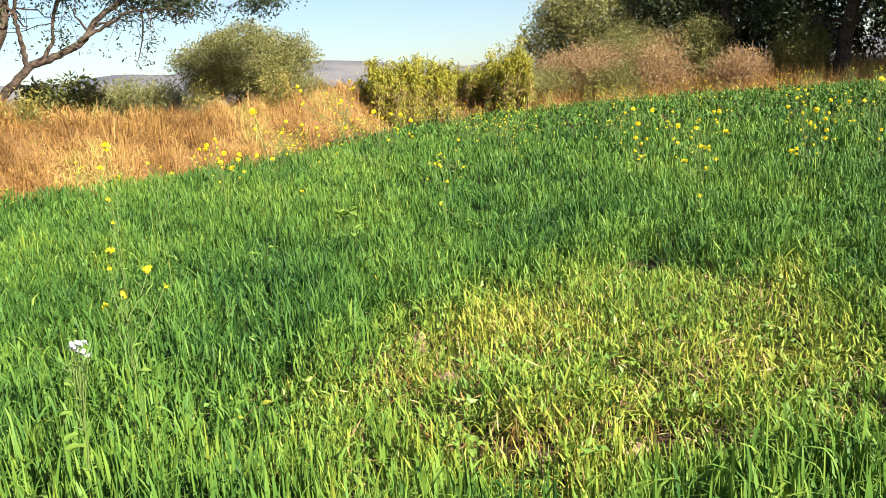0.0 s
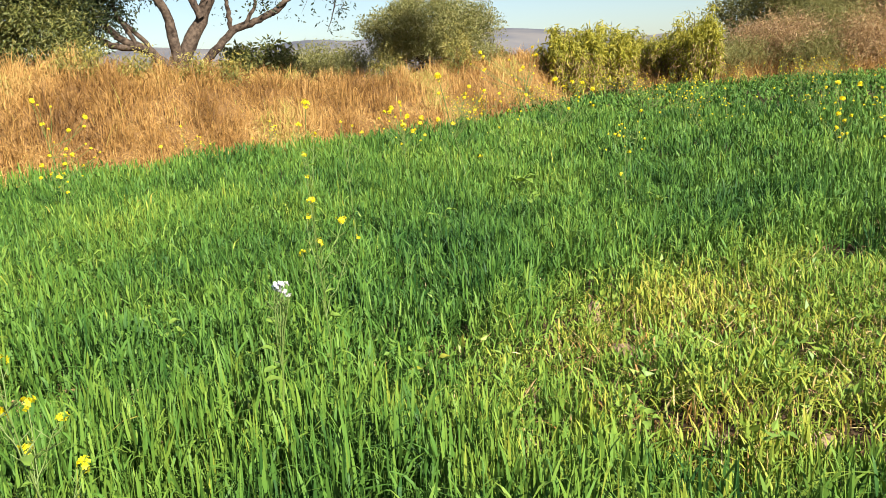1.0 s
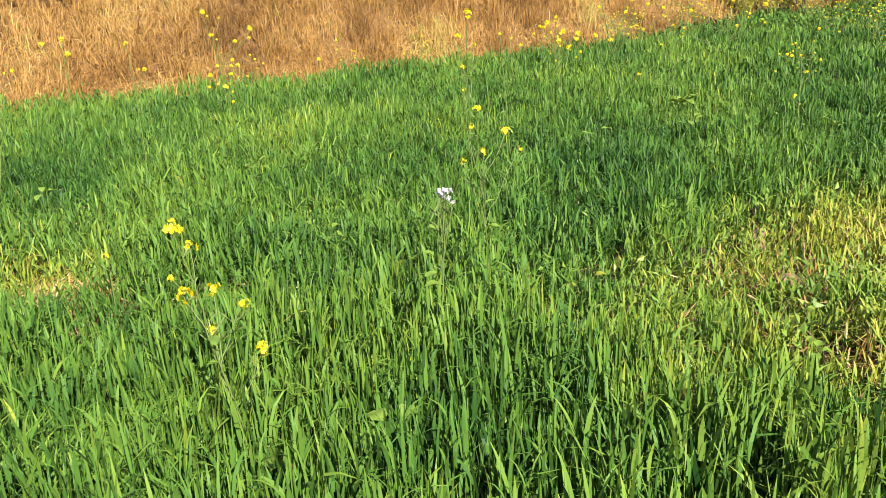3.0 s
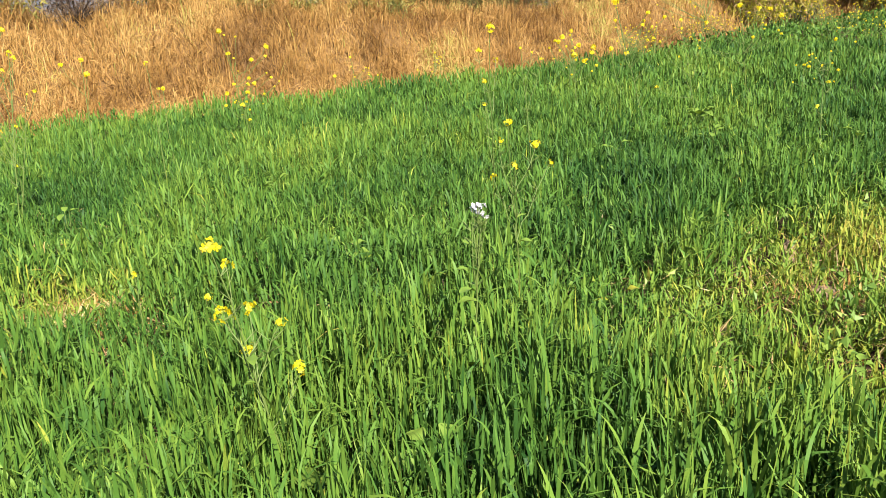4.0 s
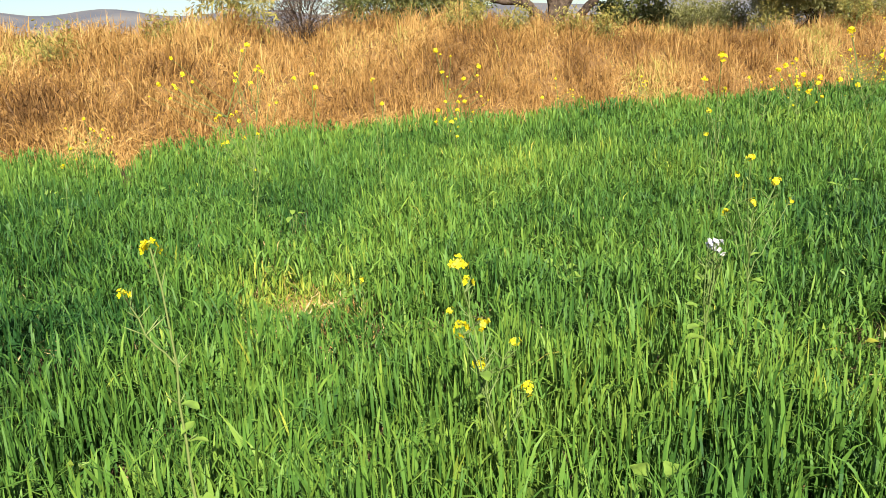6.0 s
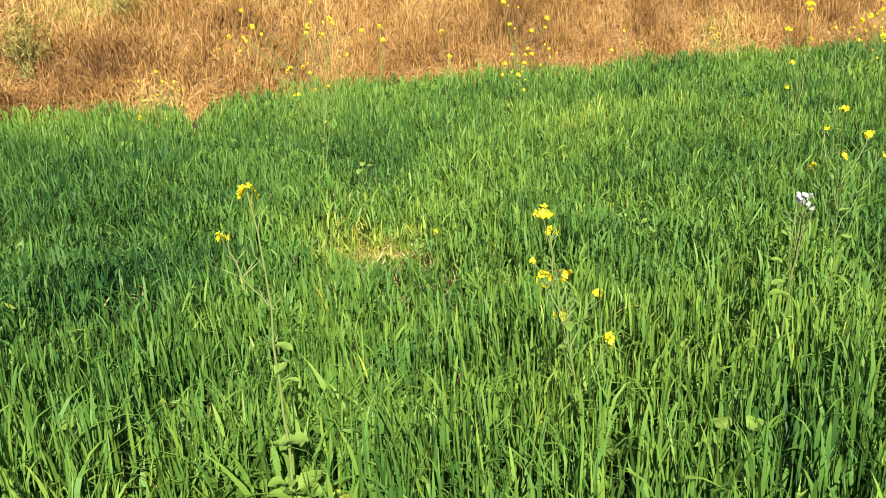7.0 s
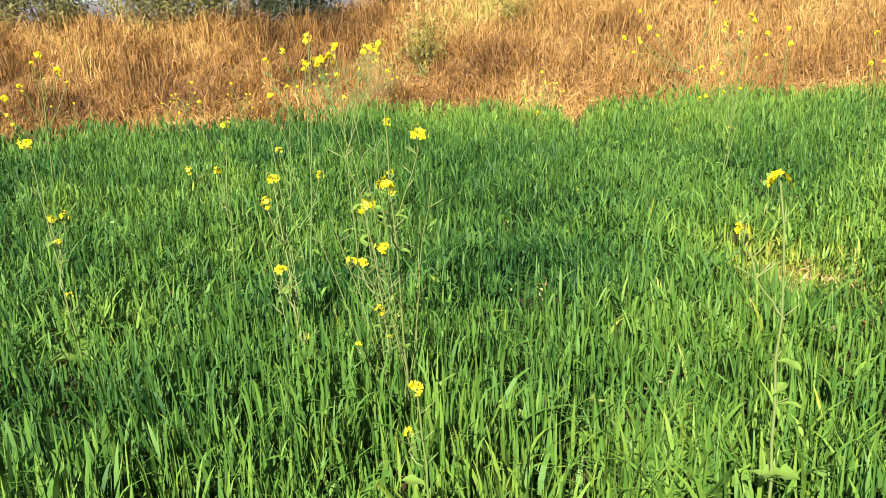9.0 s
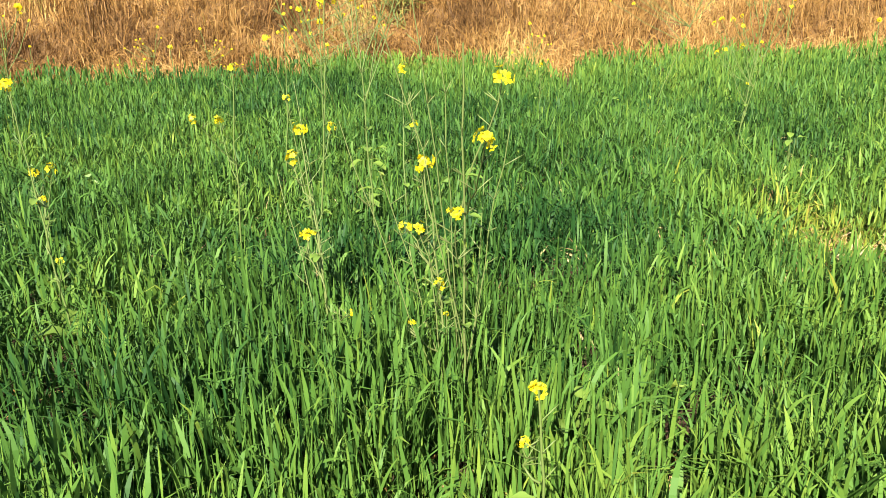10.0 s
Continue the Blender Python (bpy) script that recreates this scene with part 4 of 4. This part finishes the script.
LOOSE = "mustard plant with loose yellow flower heads above the wheat"
mustard((0.00, 1.99), [(-0.132, 1.904, 0.815, 1.3), (-0.146, 2.041, 0.729), (-0.172, 1.951, 0.674, 0.6), (-0.136, 1.944, 0.622), (-0.119, 2.095, 0.589), (-0.008, 2.006, 0.575), (-0.115, 2.036, 0.486), (0.025, 2.023, 0.433)],
        401, "short mustard plant leaning over with bright yellow heads", basal=3, thick=0.8)
mustard((-0.91, 3.13), [(-0.913, 3.122, 0.387)], 402, "single slender mustard stem with one small head", basal=1, head_scale=0.8)
mustard((-0.634, 1.400), [(-0.647, 1.362, 0.986), (-0.701, 1.325, 0.891, 0.6)], 403, "tall single mustard stem over a rosette of broad leaves", basal=13, thick=1.1, leaf_z=0.17, leaf_size=0.54, stem=MAT_PALESTEM,
        leaves=[(-0.66, 1.38, 0.36, 0.06, 0.05), (-0.63, 1.38, 0.37, 0.06, 0.05), (-0.64, 1.37, 0.55, 0.05, 0.03), (-0.65, 1.39, 0.25, 0.06, 0.045)],
        old_leaves=[(-0.68, 1.37, 0.16, 0.12, 0.075, 3.6), (-0.65, 1.36, 0.14, 0.10, 0.06, 4.4), (-0.67, 1.41, 0.19, 0.07, 0.045, 2.9), (-0.59, 1.42, 0.19, 0.09, 0.06, 0.3), (-0.60, 1.38, 0.15, 0.09, 0.055, 5.6)])
mustard((-1.78, 1.43), [(-1.39, 1.05, 0.950), (-1.56, 1.32, 1.022), (-1.60, 1.21, 0.741)], 404, "tall mustard plant hung with long green pods", lead=(-1.617, 1.259, 1.10), stem=MAT_PALESTEM,
        bare=[(-1.80, 1.18, 1.18), (-1.75, 1.24, 1.22), (-1.59, 1.39, 0.91), (-1.71, 1.28, 1.11)])
mustard((-1.79, 1.40), [(-1.829, 1.353, 0.797), (-1.826, 1.324, 0.633), (-1.741, 1.303, 0.513, 0.8), (-1.774, 1.365, 0.406, 0.4), (-1.811, 1.273, 0.403, 0.45), (-1.86, 1.31, 0.64, 0.7)], 430, "much-branched mustard plant with several yellow heads", stem=MAT_PALESTEM,
        bare=[(-1.97, 1.21, 0.91), (-1.73, 1.47, 0.76), (-1.91, 1.28, 0.78), (-1.86, 1.34, 0.97)])
mustard((-2.90, 2.40), [(-3.064, 2.556, 0.852), (-2.656, 2.194, 0.692)], 434, LOOSE, basal=2)
mustard((-3.10, 2.06), [(-3.165, 1.981, 0.783), (-3.092, 2.150, 0.645)], 435, LOOSE, basal=2)
mustard((-1.14, 0.885), [(-1.152, 0.886, 0.595), (-1.170, 0.873, 0.497, 0.45)], 405, "low mustard shoot with a pale yellow head among the wheat", basal=3, head_scale=1.05)
mustard((-2.26, 1.40), [(-2.372, 1.406, 0.816), (-2.384, 1.383, 0.734), (-2.344, 1.383, 0.503), (-2.33, 1.40, 0.51, 0.6), (-1.977, 1.215, 0.403, 0.5)], 406, LOOSE, stem=MAT_PALESTEM, bare=[(-2.54, 1.44, 0.66), (-2.48, 1.53, 0.54), (-2.50, 1.50, 0.94)])
mustard((-3.02, 1.58), [(-2.957, 1.596, 0.949), (-2.976, 1.432, 0.787), (-3.270, 1.725, 0.716)], 407, LOOSE)
mustard((-3.02, 0.95), [(-3.261, 0.989, 0.643), (-3.071, 0.971, 0.683), (-3.154, 0.958, 0.574), (-2.906, 0.882, 0.441, 0.5), (-3.150, 0.910, 0.947)], 408, LOOSE)
mustard((0.68, 3.03), [(0.638, 2.845, 0.960), (0.609, 3.124, 0.853), (0.743, 3.034, 0.845), (0.656, 2.882, 0.798), (0.578, 3.118, 0.714), (0.791, 3.042, 0.773)], 409, LOOSE, head_scale=0.75, thick=0.7)
mustard((0.58, 4.95), [(0.604, 4.52, 1.240), (0.533, 5.168, 1.096), (0.630, 4.811, 1.059), (0.56, 4.95, 0.93), (0.555, 5.274, 0.758)], 410, LOOSE)
mustard((2.60, 7.95), [(2.39, 7.92, 1.13), (2.38, 7.92, 0.80), (2.18, 7.96, 0.53), (2.48, 7.90, 0.96), (2.15, 7.96, 0.97), (2.56, 7.88, 0.87)], 411, LOOSE, basal=9, leaf_z=0.22, leaf_size=0.95)
mustard((2.15, 8.07), [(1.82, 8.11, 1.33), (2.12, 8.07, 1.21), (2.07, 8.08, 1.10), (2.27, 8.04, 1.16)], 426, LOOSE, False)
mustard((3.26, 11.20), [(2.85, 11.29, 1.59), (3.24, 11.21, 1.47), (3.55, 11.14, 1.62), (3.60, 11.13, 1.51), (2.89, 11.28, 1.53), (3.42, 11.17, 1.36)], 427, LOOSE, False)
mustard((1.60, 9.44), [(1.36, 9.46, 0.95), (1.54, 9.45, 1.05), (1.62, 9.44, 0.89), (1.76, 9.43, 0.80), (1.57, 9.45, 0.79), (1.44, 9.46, 0.99), (1.78, 9.43, 0.86)], 412, LOOSE, False)
mustard((2.10, 9.40), [(2.14, 9.38, 0.77), (1.97, 9.40, 0.83)], 418, LOOSE, False)
mustard((3.69, 10.06), [(3.57, 10.10, 1.19), (3.67, 10.07, 1.10), (3.21, 10.19, 1.02), (3.89, 10.01, 1.13), (4.01, 9.97, 1.05), (3.77, 10.04, 1.15)], 428, LOOSE, False)
mustard((4.26, 9.88), [(4.26, 9.88, 0.48), (4.31, 9.86, 0.46)], 424, LOOSE, False)
mustard((0.87, 5.38), [(0.87, 5.38, 1.06), (0.93, 5.38, 1.01), (0.80, 5.38, 1.09)], 438, LOOSE, basal=1, head_scale=0.7)
mustard((4.62, 4.97), [(4.62, 4.97, 0.85), (4.70, 4.91, 0.76), (4.56, 5.01, 0.92), (4.65, 4.95, 0.69), (4.52, 5.04, 0.75), (4.61, 4.98, 0.49), (4.76, 4.86, 0.95), (4.61, 4.98, 1.04), (4.66, 4.94, 0.84)], 422, LOOSE, basal=2, head_scale=0.95)
mustard((6.05, 7.88), [(5.97, 7.93, 1.03), (6.15, 7.82, 1.01), (6.01, 7.90, 0.87), (5.99, 7.92, 0.71), (6.09, 7.85, 0.69), (6.04, 7.89, 0.64)], 423, LOOSE, False, head_scale=0.95)
mustard((6.45, 7.60), [(6.37, 7.66, 0.82), (6.67, 7.43, 0.95), (6.36, 7.66, 0.63), (6.52, 7.54, 0.78), (6.71, 7.39, 0.95)], 431, LOOSE, False, head_scale=0.95)
mustard((8.10, 7.50), [(7.99, 7.60, 1.10), (7.98, 7.61, 1.00), (8.05, 7.55, 1.09), (8.03, 7.57, 0.83), (8.13, 7.46, 0.86), (8.24, 7.36, 0.96), (7.91, 7.67, 0.91), (8.20, 7.40, 0.75), (8.09, 7.51, 0.70)], 432, LOOSE, False, head_scale=0.95)
mustard((8.15, 7.42), [(8.21, 7.39, 0.62), (8.20, 7.40, 0.53), (7.94, 7.65, 0.39), (7.98, 7.61, 0.41)], 439, LOOSE, False)
mustard((8.95, 7.33), [(8.97, 7.32, 0.56), (8.73, 7.57, 0.91), (8.96, 7.33, 1.15), (8.84, 7.45, 0.91)], 433, LOOSE, False)
mustard((-2.05, 9.00), [(-2.24, 8.85, 1.30), (-1.79, 8.98, 1.11), (-2.18, 8.87, 1.06), (-1.95, 8.93, 0.98), (-1.77, 8.98, 0.78), (-1.95, 8.94, 0.73), (-2.16, 8.88, 0.74), (-2.24, 8.85, 0.65), (-2.03, 8.91, 0.64), (-2.10, 8.90, 0.51)], 413, LOOSE, False)
mustard((-2.50, 4.95), [(-2.51, 4.99, 1.23), (-2.38, 5.07, 1.27), (-2.43, 5.04, 1.17), (-2.53, 4.98, 0.98), (-2.63, 4.92, 0.96), (-2.52, 4.99, 0.92), (-2.29, 5.12, 1.03), (-2.36, 5.08, 1.24), (-2.42, 5.05, 0.82), (-2.60, 4.94, 0.78), (-2.52, 4.99, 1.19)], 415, LOOSE, basal=2, head_scale=0.8)
mustard((-3.11, 7.35), [(-3.06, 7.37, 1.14), (-3.04, 7.38, 1.01), (-3.22, 7.29, 1.11)], 414, LOOSE, False)
mustard((-1.92, 6.11), [(-1.95, 6.10, 1.12), (-1.89, 6.12, 0.93)], 416, LOOSE, basal=1, head_scale=0.8)
mustard((-4.04, 6.81), [(-4.18, 6.73, 1.35), (-4.29, 6.65, 1.12), (-4.11, 6.78, 1.20), (-3.58, 7.10, 1.44)], 417, LOOSE, False)
mustard((-2.38, 7.44), [(-2.38, 7.44, 0.84)], 440, LOOSE, False)
mustard((-1.15, 9.41), [(-1.15, 9.41, 0.72)], 441, LOOSE, False)
mustard((-2.83, 2.13), [(-2.82, 2.25, 1.21), (-2.83, 2.23, 1.20), (-2.80, 2.27, 1.21), (-2.95, 2.09, 1.17), (-2.96, 2.08, 1.17), (-2.91, 2.14, 1.23), (-2.92, 2.12, 1.18), (-2.78, 2.29, 1.23)], 436, LOOSE, basal=2)
mustard((-3.00, 1.95), [(-2.97, 2.05, 1.27), (-2.99, 2.04, 1.15), (-3.08, 1.90, 1.18), (-3.04, 1.96, 1.22)], 442, LOOSE, basal=1, head_scale=0.8)
mustard((-4.00, 2.59), [(-3.98, 2.63, 0.99), (-4.03, 2.55, 0.96)], 437, LOOSE, basal=1)
mustard((-3.91, 4.84), [(-3.91, 4.84, 0.63)], 443, LOOSE, basal=1, head_scale=0.8)
mustard((-2.58, 5.09), [(-2.72, 5.02, 0.93), (-2.62, 5.07, 0.95), (-2.56, 5.10, 0.79), (-2.38, 5.18, 1.01), (-2.69, 5.03, 0.75), (-2.51, 5.12, 0.56)], 444, LOOSE, basal=1, head_scale=0.7)
mustard((-6.2, 4.95), [(-6.13, 5.05, 1.09), (-6.32, 4.83, 1.13), (-6.05, 5.14, 1.14), (-6.47, 4.64, 1.22), (-6.41, 4.7, 1.0), (-5.99, 5.21, 0.91), (-6.5, 4.6, 0.96), (-6.3, 4.84, 0.89)], 419, LOOSE, False)
mustard((-6.6, 2.2), [(-6.65, 2.11, 1.0), (-6.68, 2.0, 0.92), (-6.6, 2.26, 1.22), (-6.55, 2.36, 1.1)], 420, LOOSE, False)
mustard((-7.55, 4.1), [(-7.59, 4.09, 0.67)], 421, LOOSE, False)
mustard((3.06, 6.25), [(3.119, 6.451, 0.765), (3.027, 6.089, 0.678), (2.98, 6.15, 0.50)], 425, LOOSE)
mustard((1.65, 10.96), [(1.53, 10.97, 0.88), (1.74, 10.96, 0.79), (1.68, 10.96, 0.95)], 429, LOOSE, False)

# far plants, sown over the corner of the field and along its edge
gf = np.random.default_rng(77)
kinds = []
for k in range(5):
    hs = [(gf.normal(0, 0.14), gf.normal(0, 0.14), gf.uniform(0.38, 0.8)) for _ in range(int(gf.integers(3, 8)))]
    kinds.append(mustard((0.0, 0.0), hs, 460 + k, "distant mustard plant with small yellow heads", False, head_scale=0.62))
made = 0
while made < 120:
    if made < 22:
        az, back = gf.normal(15.5, 3.0), 0.2 + abs(gf.normal(0, 1.6))
    elif made < 70:
        az, back = gf.uniform(19, 50), 0.3 + abs(gf.normal(0, 2.5))
    elif made < 106:
        az, back = gf.uniform(22, 50), gf.uniform(4, 17)
    elif made < 112:
        az, back = gf.normal(36, 2.2), gf.uniform(8, 17)
    else:
        az, back = gf.uniform(-70, 14), abs(gf.normal(0, 0.9))
    r = float(edge_radius(az)) - back
    if r < 9:
        continue
    x, y = (float(q) for q in place(az, r))
    src = kinds[int(gf.integers(5))]
    spot = pose(x, y, float(land(x, y)) - 0.02, gf.normal(0, 4), gf.normal(0, 4), gf.uniform(0, 360))
    if made < 5:
        kinds[made].matrix_basis = spot
    else:
        copy_thing(src, spot)
    made += 1

# ---- white flower ----
gw = np.random.default_rng(500)
pv, pq = flower_head(gw, 0.011, 4, 0.0125)
white_mesh = mesh_object("white_flower_head", pv, np.full(len(pq), 4), pq, MAT_WHITE)
wm = white_mesh.data
bpy.data.objects.remove(white_mesh)
w = mustard((0.47, 2.58), [(0.506, 2.566, 0.729), (0.522, 2.560, 0.735), (0.540, 2.570, 0.731), (0.531, 2.556, 0.715), (0.547, 2.560, 0.702), (0.512, 2.572, 0.716)], 501, "radish plant with a white flower cluster above the wheat", basal=3, name="white_flower_plant", petals=wm, head_scale=0.95,
            leaves=[(0.43, 2.56, 0.40, 0.09, 0.05), (0.49, 2.57, 0.60, 0.045, 0.035), (0.48, 2.57, 0.51, 0.05, 0.04), (0.50, 2.57, 0.44, 0.08, 0.045)])


# ---- single broad-leaved weeds and clods ----
def broad_weed(x, y, rise, count, length, width, seed, label, mat=MAT_HERB):
    """A low rosette weed: leaves on short stalks lifted through the wheat."""
    g = np.random.default_rng(seed)
    z = float(land(x, y)) - 0.01
    root = thing("broadleaf_weed", x, y, z, label, "weed", "broad-leaved weeds in the field")
    for k in range(count):
        a = k * 2.4 + g.uniform(-0.5, 0.5)
        top = np.array([x + 0.03 * math.cos(a), y + 0.03 * math.sin(a), z + rise * g.uniform(0.8, 1.1)])
        at_home(tubes_object("leaf_stalk", [tube(wander((x, y, z), top, 5, 0.003, g), np.linspace(0.003, 0.002, 5), 5)], MAT_STEM), root)
        v, q = herb_leaf(top, (math.cos(a), math.sin(a), g.uniform(0.1, 0.8)), length * g.uniform(0.8, 1.2), width * g.uniform(0.8, 1.2), g, 2)
        at_home(mesh_object("leaf", v, np.full(len(q), 4), q, mat, None, True), root)
    return root


PALE = "low weed with pale broad leaves among the wheat"
for k, (x, y, rise, count, length, width) in enumerate([
        (-0.14, 3.83, 0.28, 4, 0.09, 0.055), (-2.13, 4.89, 0.28, 3, 0.08, 0.045), (0.36, 1.81, 0.22, 4, 0.08, 0.05), (1.75, 2.56, 0.14, 5, 0.05, 0.035),
        (2.54, 2.81, 0.14, 5, 0.05, 0.035), (0.35, 2.88, 0.27, 3, 0.08, 0.05), (1.45, 4.60, 0.25, 4, 0.10, 0.06),
        (-1.41, 1.43, 0.26, 3, 0.08, 0.05), (1.55, 6.30, 0.29, 5, 0.10, 0.055), (2.35, 6.60, 0.30, 5, 0.10, 0.06), (-0.95, 5.6, 0.3, 4, 0.10, 0.06),
        (3.3, 6.2, 0.28, 4, 0.10, 0.055), (0.38, 1.96, 0.22, 5, 0.09, 0.055), (-3.2, 2.4, 0.28, 4, 0.09, 0.055), (-3.9, 3.1, 0.28, 4, 0.09, 0.055)]):
    broad_weed(x, y, rise, count, length, width, 700 + k, PALE)
broad_weed(1.05, 3.12, 0.22, 2, 0.06, 0.035, 730, "weed with one yellowing leaf among the wheat", MAT_YELLOWLEAF)


def clod(x, y, size, seed, label):
    bm = bmesh.new()
    bmesh.ops.create_icosphere(bm, subdivisions=3, radius=1.0)
    for v in bm.verts:
        d = v.co.normalized()
        v.co = d * (1 + 0.22 * noise.noise(d * 1.7 + Vector((seed, 0, 0))) + 0.10 * noise.noise(d * 5.0 + Vector((0, seed, 0))))
        v.co = Vector((v.co.x * size[0], v.co.y * size[1], v.co.z * size[2]))
    me = bpy.data.meshes.new("soil_clod")
    bm.to_mesh(me)
    bm.free()
    me.materials.append(MAT_CLOD)
    ob = new("soil_clod", me)
    ob.matrix_basis = pose(x, y, float(land(x, y)) + size[2] * 0.7, 0, 0, seed * 40)
    return tagged(ob, label, "soil clod", "clods on the thin ground")


clod(1.52, 4.42, (0.045, 0.04, 0.075), 1, "light brown earth clod among the wheat")
clod(2.03, 3.98, (0.04, 0.04, 0.095), 2, "upright grey-brown earth clod among the wheat")
clod(2.02, 3.50, (0.09, 0.07, 0.035), 3, "flat dry earth clod on the thin ground")
clod(2.35, 2.45, (0.07, 0.06, 0.03), 4, "dark earth clod on the thin ground")
clod(2.00, 2.52, (0.06, 0.05, 0.03), 5, "dark earth clod on the thin ground")

# ---- low broad-leaved weeds between the blades ----
gb = np.random.default_rng(610)
wx, wy, waz, wr, _ = spread(500, -90, 66, 1.6, 9.0, 611)
near_thin = np.stack([gb.normal(2.7, 0.9, 110), gb.normal(3.3, 0.7, 110)])
wx, wy = np.concatenate([wx, near_thin[0]]), np.concatenate([wy, near_thin[1]])
weed_centres = np.stack([wx, wy, land(wx, wy) + gb.uniform(0.05, 0.22, len(wx))], -1)
weeds = leaves_object("low_weeds", weed_centres, (0.035, 0.035, 0.025), 5, 0.045, 0.026, MAT_HERB, 612)
tagged(weeds, "small broad-leaved green weeds among the wheat", "weeds", kind="stuff")

# ---- straw litter on the thin ground ----
gl = np.random.default_rng(620)
lx = np.concatenate([gl.normal(2.7, 0.85, 800), gl.normal(-1.45, 0.2, 500), gl.uniform(-4, 5, 5500)])
ly = np.concatenate([gl.normal(3.3, 0.7, 800), gl.normal(3.45, 0.18, 500), gl.uniform(0.9, 6, 5500)])
lz = land(lx, ly) + gl.uniform(0.005, 0.09, len(lx))
litter_ob = leaves_object("straw_litter", np.stack([lx, ly, lz], -1), (0.01, 0.01, 0.008), 1, 0.10, 0.009, MAT_LITTER, 621)
tagged(litter_ob, "pale dry straw scraps lying between the thin wheat", "straw litter", kind="stuff")
